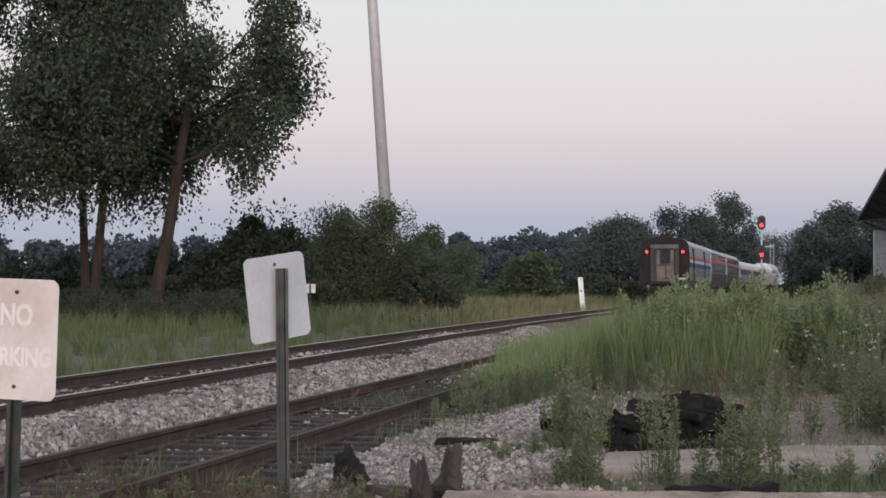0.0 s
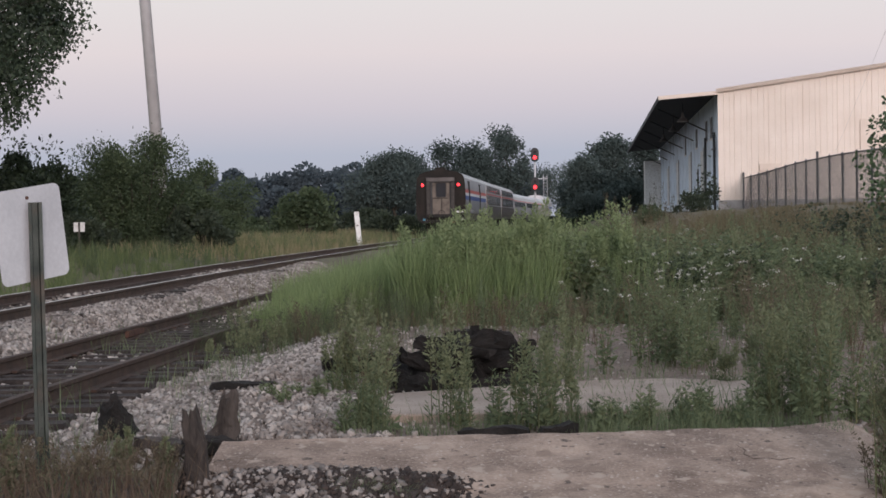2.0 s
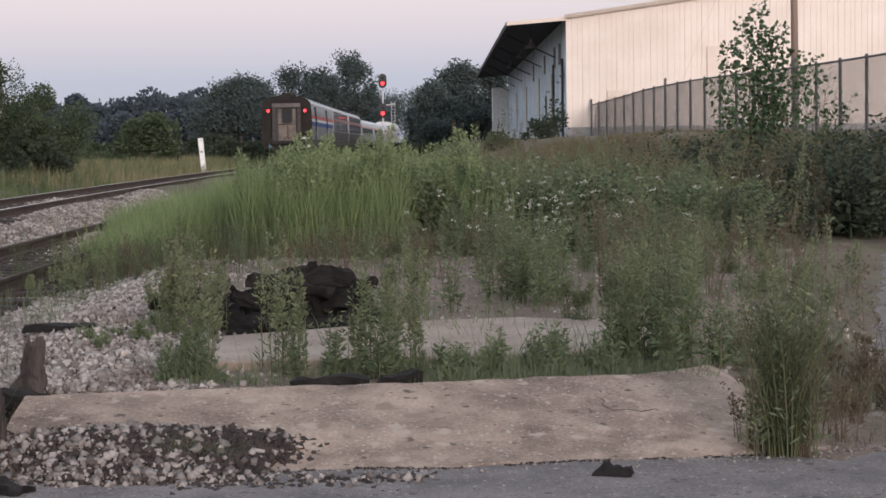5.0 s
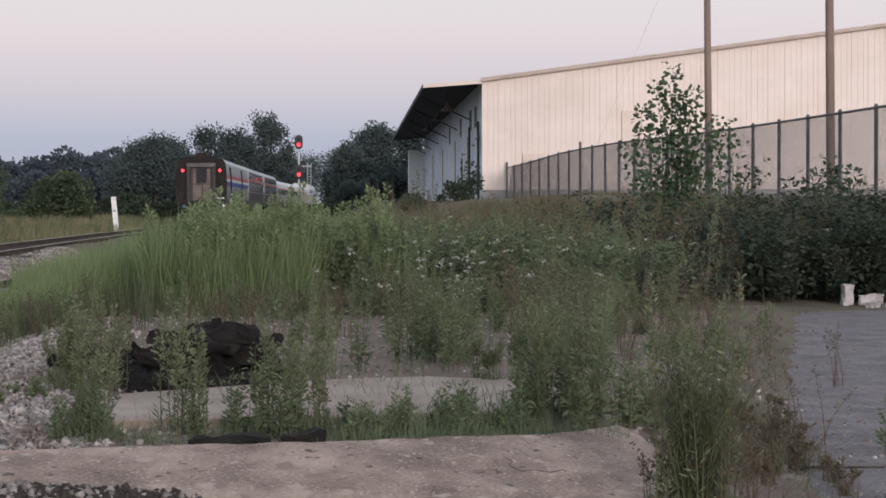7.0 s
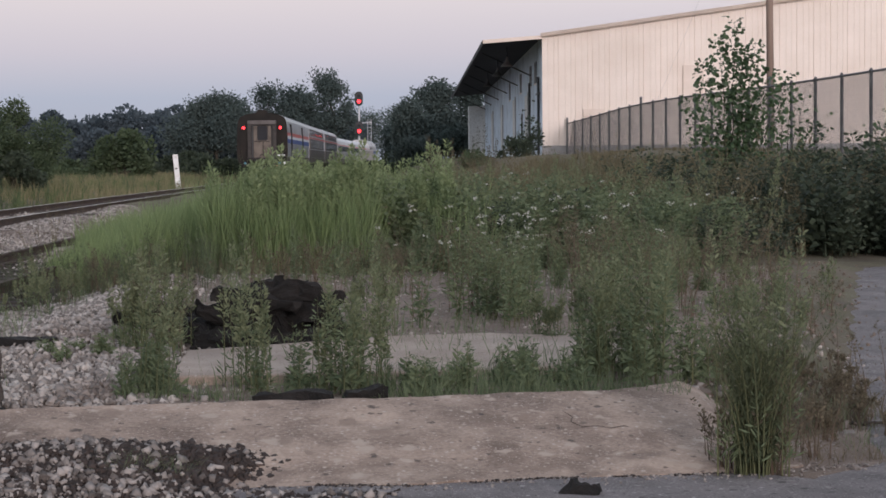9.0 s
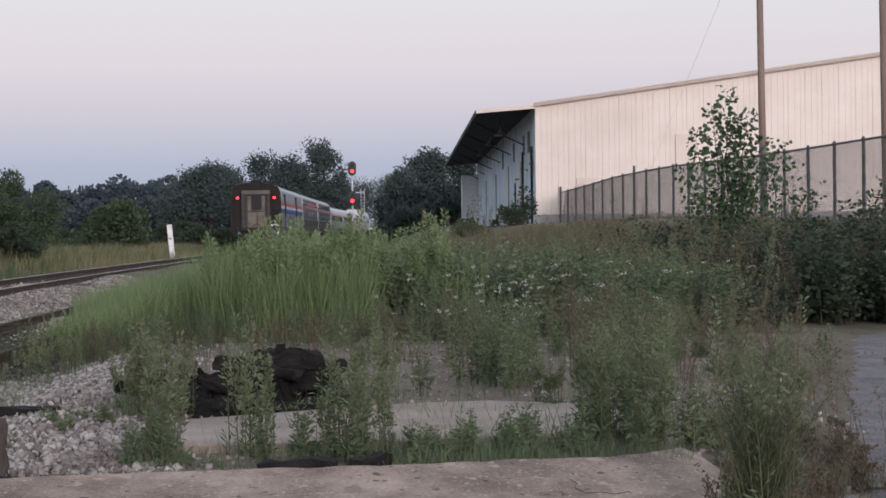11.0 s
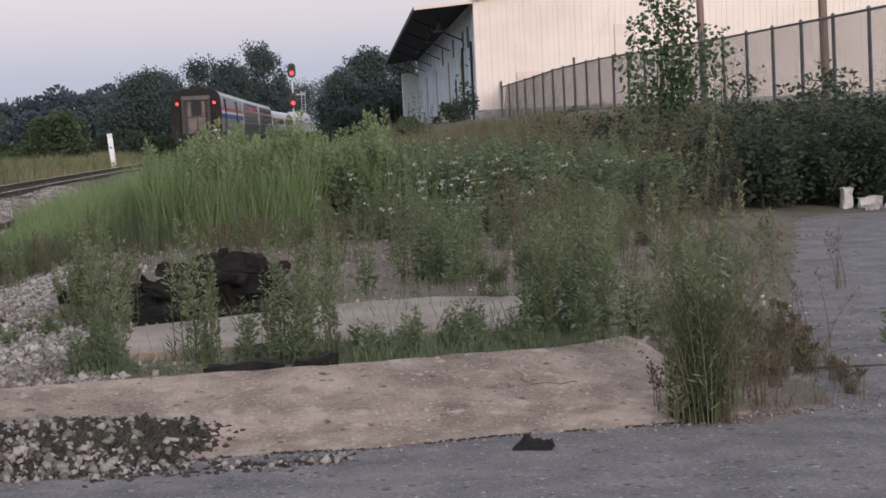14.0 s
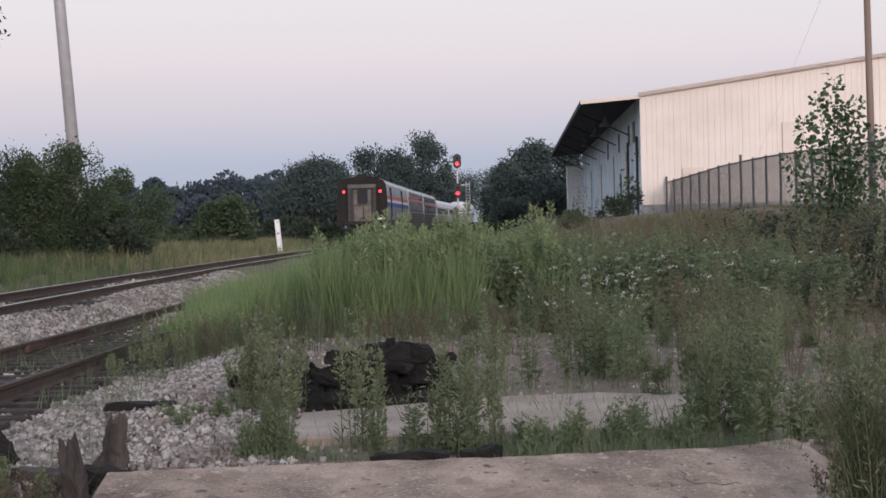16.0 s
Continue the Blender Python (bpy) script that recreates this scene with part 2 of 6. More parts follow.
M_POSTPAINT = shader("fresh_white_post", (.78, .77, .75), (.88, .87, .86), 5, .7, .1, dirt=((.5, .45, .40), 3, .4))
M_YELLOWROOF = shader("tan_roof", (.42, .24, .15), (.52, .32, .22), 1, .8, .1)


# ---- builders ----
def link_mesh(name, me, material, parent=None, label=""):
    if material:
        me.materials.append(material)
    ob = new(name, me)
    ob.parent = parent
    return tagged(ob, label)


def part(name, bm, material, parent=None, label="", smooth=False):
    me = bpy.data.meshes.new(name)
    bmesh.ops.recalc_face_normals(bm, faces=bm.faces)
    bm.to_mesh(me)
    bm.free()
    if smooth:
        me.shade_smooth()
    return link_mesh(name, me, material, parent, label)


def raw(name, V, F, material, parent=None, label="", smooth=False):
    """A mesh from arrays: V (n, 3), F (m, k)."""
    me = bpy.data.meshes.new(name)
    V, F = np.asarray(V, np.float32), np.asarray(F, np.int32)
    k = F.shape[1]
    me.vertices.add(len(V))
    me.vertices.foreach_set("co", V.ravel())
    me.loops.add(F.size)
    me.loops.foreach_set("vertex_index", F.ravel())
    me.polygons.add(len(F))
    me.polygons.foreach_set("loop_start", np.arange(0, F.size, k, dtype=np.int32))
    me.update(calc_edges=True)
    if smooth:
        me.shade_smooth()
    return link_mesh(name, me, material, parent, label)


def thing(name, m, label, category, group="", kind=""):
    ob = new(name)
    ob.matrix_world = m
    return tagged(ob, label, category, group, kind)


def box(bm, x0, x1, y0, y1, z0, z1, bevel=0.0):
    r = bmesh.ops.create_cube(bm, size=1, matrix=Matrix.Translation(((x0 + x1) / 2, (y0 + y1) / 2, (z0 + z1) / 2)) @ Matrix.Diagonal((x1 - x0, y1 - y0, z1 - z0, 1)))
    if bevel:
        ed = {e for v in r["verts"] for e in v.link_edges}
        bmesh.ops.bevel(bm, geom=list(ed), offset=bevel, segments=2, affect="EDGES")
    return bm


def boxm(*a, **k):
    return box(bmesh.new(), *a, **k)


def tube(bm, a, b, r0, r1=None, seg=10):
    a, b = Vector(a), Vector(b)
    d = b - a
    m = Matrix.Translation((a + b) / 2) @ d.to_track_quat("Z", "Y").to_matrix().to_4x4()
    bmesh.ops.create_cone(bm, cap_ends=True, segments=seg, radius1=r0, radius2=r0 if r1 is None else r1, depth=d.length, matrix=m)
    return bm


def tubem(*a, **k):
    return tube(bmesh.new(), *a, **k)


def lathe(pts, seg=16):
    """A turned body round z from (radius, height) pairs."""
    bm = bmesh.new()
    rings = [[bm.verts.new((r * math.cos(2 * math.pi * i / seg), r * math.sin(2 * math.pi * i / seg), z)) for i in range(seg)] for r, z in pts]
    for a, b in zip(rings, rings[1:]):
        for i in range(seg):
            bm.faces.new((a[i], a[(i + 1) % seg], b[(i + 1) % seg], b[i]))
    bm.faces.new(rings[0][::-1])
    bm.faces.new(rings[-1])
    return bm


def prism(outline, y0, y1):
    """An outline of (x, z) drawn out along y, closed at both ends."""
    bm = bmesh.new()
    a = [bm.verts.new((x, y0, z)) for x, z in outline]
    b = [bm.verts.new((x, y1, z)) for x, z in outline]
    for i in range(len(a)):
        j = (i + 1) % len(a)
        bm.faces.new((a[i], a[j], b[j], b[i]))
    bm.faces.new(a[::-1])
    bm.faces.new(b)
    return bm


def rough_up(bm, amount, scale, seed=0.0):
    for v in bm.verts:
        v.co += noise.noise_vector(v.co * scale + Vector((seed, seed * 1.7, 3))) * amount
    return bm


# ---- the lie of the land ----
TRACK = [(-60, -7.6), (-20, -7.75), (15, -7.85), (46, -7.95), (70, -7.45), (90, -6.8), (123, -5.8), (160, -4.95), (198, -3.75), (260, -.9), (400, 7.0), (700, 28)]
TY, TX = np.array([p[0] for p in TRACK], float), np.array([p[1] for p in TRACK], float)
_ys = np.arange(-60, 700, 1.0)
_xs = np.interp(_ys, TY, TX)
_xs = np.convolve(np.pad(_xs, 12, mode="edge"), np.ones(25) / 25, "valid")


def track_x(y):
    return np.interp(y, _ys, _xs)


def side_x(y):
    """Centre of the siding, which ends in the weeds."""
    return -5.05 + .022 * np.clip(np.asarray(y, float) - 14, -40, 60)


RAIL_Z, SIDE_Z = .53, .24


def smooth(a, b, v):
    t = np.clip((v - a) / (b - a), 0, 1)
    return t * t * (3 - 2 * t)


def land(x, y):
    x, y = np.asarray(x, float), np.asarray(y, float)
    z = np.zeros(np.broadcast(x, y).shape)
    d = x - track_x(y)
    bed = (1 - smooth(1.25, 2.15, np.abs(d))) * .32
    left = smooth(3.0, 7.0, -d) * .35 * smooth(20, 50, y)
    mid = (1 - smooth(.9, 2.0, np.abs(x - side_x(y)))) * .006
    rise = 1.9 * smooth(33, 54, y) * smooth(0.5, 9, x) * (1 - .7 * smooth(180, 300, y))
    yard = .18 * smooth(11.3, 11.75, y) * smooth(-3.4, -2.3, x) * (1 - smooth(0, .9, x - 2.5 - .28 * np.maximum(0, y - 12))) * (1 - smooth(25, 30, y))
    low = .22 * smooth(26, 34, y) * smooth(1.5, 4.5, d) + .12 * smooth(44, 60, y)
    z = np.maximum(np.maximum(bed, mid), yard) + left + np.maximum(rise, low * (d > 0))
    return z + .03 * np.sin(x * 1.3 + y * .4) * smooth(26, 32, y)


def spaced(near, far, step, grow):
    v = [0.0]
    while v[-1] < far:
        v.append(v[-1] + (step if v[-1] < near else (v[-1] - near) * grow + step))
    return np.array(v)


gx = spaced(16, 1600, .45, .16)
gx = np.concatenate([-gx[:0:-1], gx])
gy = np.concatenate([-spaced(10, 400, 1.2, .3)[:0:-1], spaced(60, 2200, .55, .1)])
GX, GY = np.meshgrid(gx, gy)
GZ = land(GX, GY) - .02
nx, ny = len(gx), len(gy)
idx = np.arange(nx * ny).reshape(ny, nx)
ground = raw("ground", np.stack([GX, GY, GZ], -1).reshape(-1, 3), np.stack([idx[:-1, :-1], idx[:-1, 1:], idx[1:, 1:], idx[1:, :-1]], -1).reshape(-1, 4), M_SOIL, smooth=True)
tagged(ground, "bare soil and rough turf rising to a weedy bank", "ground", kind="structure")


def slab(name, outline, z0, z1, material, label, category, kind="structure", jag=.03, step=.18, sag=.0):
    """A flat piece with a broken edge, from a few corners."""
    pts = []
    for (x0, y0), (x1, y1) in zip(outline, outline[1:] + outline[:1]):
        n = max(1, int(math.hypot(x1 - x0, y1 - y0) / step))
        for i in range(n):
            t = i / n
            q = Vector((x0 + (x1 - x0) * t, y0 + (y1 - y0) * t, 0))
            q += noise.noise_vector(q * 2.3) * jag + noise.noise_vector(q * 9) * jag * .4
            pts.append((q.x, q.y))
    bm = bmesh.new()
    top = [bm.verts.new((x, y, z1)) for x, y in pts]
    rim = [bm.verts.new((x, y, z1 - .012)) for x, y in pts]
    low = [bm.verts.new((x, y, z0)) for x, y in pts]
    cx, cy = sum(p[0] for p in pts) / len(pts), sum(p[1] for p in pts) / len(pts)
    for v in top:
        v.co.x += (cx - v.co.x) * .006
        v.co.y += (cy - v.co.y) * .012
    f = bm.faces.new(top)
    for A, B in ((top, rim), (rim, low)):
        for i in range(len(pts)):
            j = (i + 1) % len(pts)
            bm.faces.new((A[i], A[j], B[j], B[i]))
    bmesh.ops.triangulate(bm, faces=[f])
    return tagged(part(name, bm, material), label, category, kind=kind)


slab("road", [(-9, 8.4), (-3.2, 9.3), (-2.3, 9.6), (-2.1, 10.0), (0, 10.2), (2.2, 10.3), (2.5, 9.95), (3.0, 10.6), (3.5, 13.5), (3.9, 16.2), (4.8, 21), (5.8, 26.4), (7.2, 28.6), (13, 29.4), (60, 30), (60, -40), (-40, -40), (-40, 5)],
     -.1, .012, M_ASPHALT, "worn grey asphalt lot with a crumbling edge", "road", jag=.07, step=.3)
FRONT_X, FRONT_Y = [-2.3, -1.7, -.8, -.06, .5, 1.1, 1.7, 2.3, 2.6], [9.75, 9.72, 9.8, 9.93, 9.88, 10.02, 10.05, 10.12, 10.3]
TOP_X, TOP_Y = [-2.3, -.76, .2, .86, 1.52, 1.92, 2.22, 2.6], [11.0, 11.32, 11.36, 11.5, 11.58, 11.7, 12.08, 12.2]


def ramp_z(x, y):
    """Height of the sloping concrete apron."""
    f, t = np.interp(x, FRONT_X, FRONT_Y), np.interp(x, TOP_X, TOP_Y)
    s = np.clip((y - f) / (t - f), 0, 1)
    return .014 + .25 * s * (1.12 - .12 * s) * (1 - .75 * smooth(2.15, 2.6, np.asarray(x, float)))


def apron():
    xs = np.linspace(-1.93, 2.55, 150)
    bm, rows = bmesh.new(), []
    for x in xs:
        w = noise.noise(Vector((x * 5, 0, 0))) * .03 + noise.noise(Vector((x * 19, 3, 0))) * .012
        f, t = float(np.interp(x, FRONT_X, FRONT_Y)) + w, float(np.interp(x, TOP_X, TOP_Y)) + w * .8
        col = []
        for k in range(15):
            y = f + (t - f) * k / 14
            z = float(ramp_z(x, y)) + noise.noise(Vector((x * 2.2, y * 2.2, 1))) * .012 + noise.noise(Vector((x * 9, y * 9, 1))) * .004
            col.append(bm.verts.new((x, y, z)))
        col.append(bm.verts.new((x, t + .03, col[-1].co.z - .03)))
        col.append(bm.verts.new((x, t + .05, .05)))
        col.insert(0, bm.verts.new((x, f - .01, -.08)))
        rows.append(col)
    for A, B in zip(rows, rows[1:]):
        for k in range(len(A) - 1):
            bm.faces.new((A[k], B[k], B[k + 1], A[k + 1]))
    bm.faces.new(rows[0])
    bm.faces.new(rows[-1][::-1])
    return part("concrete_apron", bm, M_CONC, smooth=False)


concrete_apron = tagged(apron(), "sloping tan concrete apron with exposed aggregate", "pavement", kind="structure")
CRACK = [(1.36, 11.14), (1.41, 11.02), (1.39, 10.93), (1.44, 10.83), (1.53, 10.85), (1.60, 10.81), (1.68, 10.86), (1.70, 10.84)]
bm = bmesh.new()
for (xa, ya), (xb, yb) in zip(CRACK, CRACK[1:]):
    tube(bm, (xa, ya, float(ramp_z(xa, ya)) + .006), (xb, yb, float(ramp_z(xb, yb)) + .006), .0018, .0014, seg=5)
part("crack", bm, M_COAL, concrete_apron, "dark branching crack")


def yard(x, y):
    """Places on the raised yard behind the apron."""
    return .24 + (x - .24) * .885, .66 + (y - .66) * .885


slab("concrete_slab", [yard(*p) for p in [(-1.25, 16.2), (-.2, 16.9), (.65, 17.35), (1.4, 17.45), (2.2, 17.1), (2.7, 15.6), (2.0, 14.7), (.6, 14.5), (-1.2, 14.3)]], .05, .25, M_CONC2, "pale broken concrete slab among weeds", "pavement", jag=.04)
slab("gravel_yard", [(-2.1, 11.35), (-2.2, 15), (-2.2, 20), (-2.2, 25), (0, 25), (4.6, 25.5), (6.0, 25.5), (4.9, 21), (3.2, 15.5), (2.4, 12.1), (-.5, 11.4)], .05, .186, M_GRAVEL, "pale crushed stone yard with dry soil", "ground", jag=.1)
slab("crumbled_edge", [(2.2, 9.9), (3.4, 10.2), (4.2, 13.5), (4.7, 16.5), (5.9, 21), (7.0, 27), (6.6, 29.2), (4.0, 27.5), (3.4, 18), (2.6, 12.5)], -.1, .008, M_GRAVEL, "crumbled gravelly edge of the asphalt", "ground", jag=.12)
slab("siding_bed", [(-6.35, 8), (-2.2, 9.2), (-2.3, 10.9), (-3.6, 12.2), (-3.75, 14), (-3.6, 20), (-3.45, 30), (-3.6, 44), (-5.4, 44), (-5.7, 30), (-6.1, 20), (-6.3, 13)], -.1, .016, M_DIRT, "dark cindery soil under the disused siding", "ground", jag=.1)

rng = np.random.default_rng(7)

# ---- stones ----
STONE_V = np.array([(x, y, z) for x in (-.72, .72) for y in (-.72, .72) for z in (-.72, .72)])
STONE_F = np.array([(0, 1, 3, 2), (4, 6, 7, 5), (0, 4, 5, 1), (2, 3, 7, 6), (0, 2, 6, 4), (1, 5, 7, 3)])


def spin(n):
    """n random turns."""
    q = rng.normal(size=(n, 4))
    q /= np.linalg.norm(q, axis=1, keepdims=True)
    w, x, y, z = q.T
    return np.stack([np.stack([1 - 2 * (y * y + z * z), 2 * (x * y - w * z), 2 * (x * z + w * y)], -1),
                     np.stack([2 * (x * y + w * z), 1 - 2 * (x * x + z * z), 2 * (y * z - w * x)], -1),
                     np.stack([2 * (x * z - w * y), 2 * (y * z + w * x), 1 - 2 * (x * x + y * y)], -1)], -2)


def stones(name, P, size, material, label, category="gravel"):
    n = len(P)
    V = STONE_V[None] * (1 + rng.normal(0, .30, (n, 8, 3)).clip(-.75, .8))
    V = V * (size[:, None, None] * rng.uniform(.4, 1.25, (n, 1, 3)))
    V = np.einsum("nij,nkj->nki", spin(n), V) + P[:, None]
    F = STONE_F[None] + (np.arange(n) * 8)[:, None, None]
    return tagged(raw(name, V.reshape(-1, 3), F.reshape(-1, 4), material), label, category, kind="stuff")


def scatter(n, x0, x1, y0, y1):
    return rng.uniform(x0, x1, n), rng.uniform(y0, y1, n)


# ballast shoulder between the tracks, nearest stretch densest
y = 12 + 42 * rng.random(26000) ** 1.5
x = track_x(y) + np.where(rng.random(len(y)) < .12, rng.uniform(-1.3, .7, len(y)), rng.uniform(.82, 2.05, len(y)))
keep = (np.abs(x - track_x(y) - .72) > .09)
x, y = x[keep], y[keep]
stones("ballast", np.stack([x, y, land(x, y) + .01 + .03 * (rng.random(len(x)))], -1), rng.uniform(.018, .046, len(x)), M_STONE, "pale crushed limestone ballast beside the rails", "ballast")
y = 11 + 24 * rng.random(6200) ** 1.3
y = y[np.abs((y - 8) % .6 - .3) < .16]
x = side_x(y) + rng.uniform(-1.2, 1.1, len(y))
stones("siding_ballast", np.stack([x, y, land(x, y) + .018], -1), rng.uniform(.018, .042, len(x)), M_STONE, "sparse grey ballast between siding ties", "ballast")
x, y = scatter(36000, -4.1, -.6, 11.4, 25)
keep = ((x < -.95 - .09 * (y - 12)) & (x > -3.95 + .15 * np.sin(y * 1.1)) & (y < 23 + np.sin(x * 4))) | (rng.random(len(x)) < .10)
x, y = x[keep], y[keep]
hill = .08 * np.exp(-((x + 2.4) / 1.0) ** 2 - ((y - 16) / 4.5) ** 2)
stones("gravel_spill", np.stack([x, y, land(x, y) + .008 + hill * rng.uniform(.3, 1, len(x))], -1), .009 + .026 * rng.random(len(x)) ** 1.6, M_STONE, "white gravel spilled beside the old siding")
x, y = scatter(1300, -1.2, 4.2, 11.9, 25)
stones("scattered_gravel", np.stack([x, y, land(x, y) + .01], -1), rng.uniform(.008, .026, len(x)), M_STONE, "scattered pale stones on dry soil")
a, r = rng.uniform(0, 6.283, 4600), np.sqrt(rng.random(4600)) * rng.uniform(.85, 1.12, 4600)
x, y = -1.12 + .82 * r * np.cos(a) * (1 + .14 * np.sin(3 * a)), 10.06 + .55 * r * np.sin(a) * (1 + .12 * np.cos(2 * a))
tail = rng.random(len(x)) < .10
x[tail], y[tail] = -.9 + 1.3 * rng.random(tail.sum()) ** 1.4, 9.62 + rng.normal(0, .1, tail.sum())
r[tail] = 1
z = ramp_z(x, y) + .08 * np.clip(1 - r ** 2, 0, 1)
pick = rng.random(len(x)) < .07 + .16 * smooth(-.9, -1.4, x) + .14 * smooth(10.0, 9.7, y)
stones("stone_heap", np.stack([x, y, z + .004], -1)[pick], .007 + .023 * rng.random(pick.sum()) ** 1.5, M_STONE2, "low heap of pale stones on the concrete")
stones("slag_heap", np.stack([x, y, z - .01], -1)[~pick], rng.uniform(.009, .026, (~pick).sum()), M_COAL, "dark slag and dirt mixed in the stone heap")
y = 11.5 + 16 * rng.random(520)
x = 2.9 + .225 * (y - 10) + rng.normal(0, .42, len(y))
stones("lot_edge_stones", np.stack([x, y, land(x, y) + .012], -1), .006 + .018 * rng.random(len(x)) ** 2, M_GRAVEL, "dusty stones strewn along the broken lot edge")
x = rng.uniform(-1.9, 3.4, 700)
y = np.interp(x, FRONT_X, FRONT_Y) - np.abs(rng.normal(0, .12, len(x)))
stones("edge_grit", np.stack([x, y, .014 + 0 * x], -1), .003 + .009 * rng.random(len(x)) ** 2, M_STONE2, "loose grit along the asphalt edge")
x = rng.uniform(-.3, 2.5, 900)
x = x[np.sin(x * 7) + np.sin(x * 17) > -.5]
y = np.interp(x, FRONT_X, FRONT_Y) + rng.normal(0, .014, len(x)) - .015
stones("joint_dirt", np.stack([x, y, .013 + 0 * x], -1), rng.uniform(.003, .009, len(x)), M_COAL, "dark dirt in the joint before the apron")


# ---- tracks ----
RAIL_PROFILE = [(-.07, 0), (-.07, .014), (-.012, .03), (-.012, .115), (-.036, .128), (-.036, .165), (.036, .165), (.036, .128), (.012, .115), (.012, .03), (.07, .014), (.07, 0)]


def sweep(profile, centre, y0, y1, step, off, z, grow=0.0):
    ys = [y0]
    while ys[-1] < y1:
        ys.append(ys[-1] + step * (1 + grow * max(0, ys[-1])))
    bm = bmesh.new()
    rings = []
    for yy in ys:
        c = float(centre(yy)) + off
        rings.append([bm.verts.new((c + px, yy, z + pz)) for px, pz in profile])
    k = len(profile)
    for A, B in zip(rings, rings[1:]):
        for i in range(k):
            bm.faces.new((A[i], A[(i + 1) % k], B[(i + 1) % k], B[i]))
    bm.faces.new(rings[0][::-1])
    bm.faces.new(rings[-1])
    return bm


def railway(name, centre, y0, y1, top, label, shiny):
    t = thing(name, pose(0, 0, 0), label, "railway track")
    for s in (-.755, .755):
        rail = part("rail", sweep(RAIL_PROFILE, centre, y0, y1, 1.5, s, top - .165, .02), M_RAIL, t, "rusty steel rail")
        if shiny:
            part("rail_head", sweep([(-.03, .1655), (-.03, .169), (.03, .169), (.03, .1655)], centre, y0, y1, 1.5, s, top - .165, .02), M_RAILTOP, rail, "bright worn running surface")
    return t


main_track = railway("main_track", track_x, -10, 420, RAIL_Z, "main line of two rusty rails on timber ties", True)
siding = railway("siding_track", side_x, 4, 40, SIDE_Z, "disused rusty siding on half-buried ties", False)
tie_mesh = bpy.data.meshes.new("tie")
b = rough_up(boxm(-1.3, 1.3, -.115, .115, -.16, 0, bevel=.012), .012, 5)
b.to_mesh(tie_mesh)
b.free()
tie_mesh.materials.append(M_TIE)
for t, centre, y0, n, top, gap in ((main_track, track_x, 10, 130, RAIL_Z - .166, .55), (siding, side_x, 8, 44, SIDE_Z - .166, .60)):
    for i in range(n):
        o = new("tie", tie_mesh)
        yy = y0 + i * gap + random.uniform(-.05, .05)
        o.parent = t
        o.matrix_world = pose(float(centre(yy)) + random.uniform(-.06, .06), yy, top - random.uniform(-.012, .012), random.uniform(-1, 1), random.uniform(-1, 1), random.uniform(-3, 3))
for i in range(26):
    yy = 12 + i * .8
    for s in (-.755, .755):
        part("spike_plate", boxm(float(side_x(yy)) + s - .12, float(side_x(yy)) + s + .12, yy - .09, yy + .09, SIDE_Z - .17, SIDE_Z - .145), M_RAIL, siding)
part("joint_bar", boxm(float(side_x(25)) - .755 - .05, float(side_x(25)) - .755 + .05, 24.4, 25.4, SIDE_Z - .13, SIDE_Z - .04, bevel=.01), M_BOLT, siding, "orange-rusted rail joint bar")


# ---- signs ----
def sign_panel(w, h, r, t):
    pts = []
    for cx, cz, a0 in ((w / 2 - r, h / 2 - r, 0), (-w / 2 + r, h / 2 - r, 90), (-w / 2 + r, -h / 2 + r, 180), (w / 2 - r, -h / 2 + r, 270)):
        pts += [(cx + r * math.cos(radians(a0 + i * 15)), cz + r * math.sin(radians(a0 + i * 15))) for i in range(7)]
    return prism(pts, -t / 2, t / 2)


def u_post(h, w=.075):
    d = .035
    return prism_up([(-w / 2, 0), (-w / 2 + .012, 0), (-.02, d), (.02, d), (w / 2 - .012, 0), (w / 2, 0), (w / 2, -.006), (.024, -.004), (.018, d - .008), (-.018, d - .008), (-.024, -.004), (-w / 2, -.006)], h)


def prism_up(outline, h):
    bm = bmesh.new()
    a = [bm.verts.new((x, yy, 0)) for x, yy in outline]
    b = [bm.verts.new((x, yy, h)) for x, yy in outline]
    for i in range(len(a)):
        j = (i + 1) % len(a)
        bm.faces.new((a[i], a[j], b[j], b[i]))
    bm.faces.new(a[::-1])
    bm.faces.new(b)
    return bm


def lettering(text, size, x, z, y, parent, material):
    cu = bpy.data.curves.new("lettering", "FONT")
    cu.body, cu.size, cu.align_x, cu.extrude, cu.offset = text, size, "CENTER", .0012, .006
    tmp = bpy.data.objects.new("lettering", cu)
    me = bpy.data.meshes.new_from_object(tmp)
    bpy.data.objects.remove(tmp)
    me.transform(pose(x, y, z, 90) @ Matrix.Diagonal((.78, 1, 1, 1)))
    return link_mesh("lettering", me, material, parent, "raised-looking faded letters")


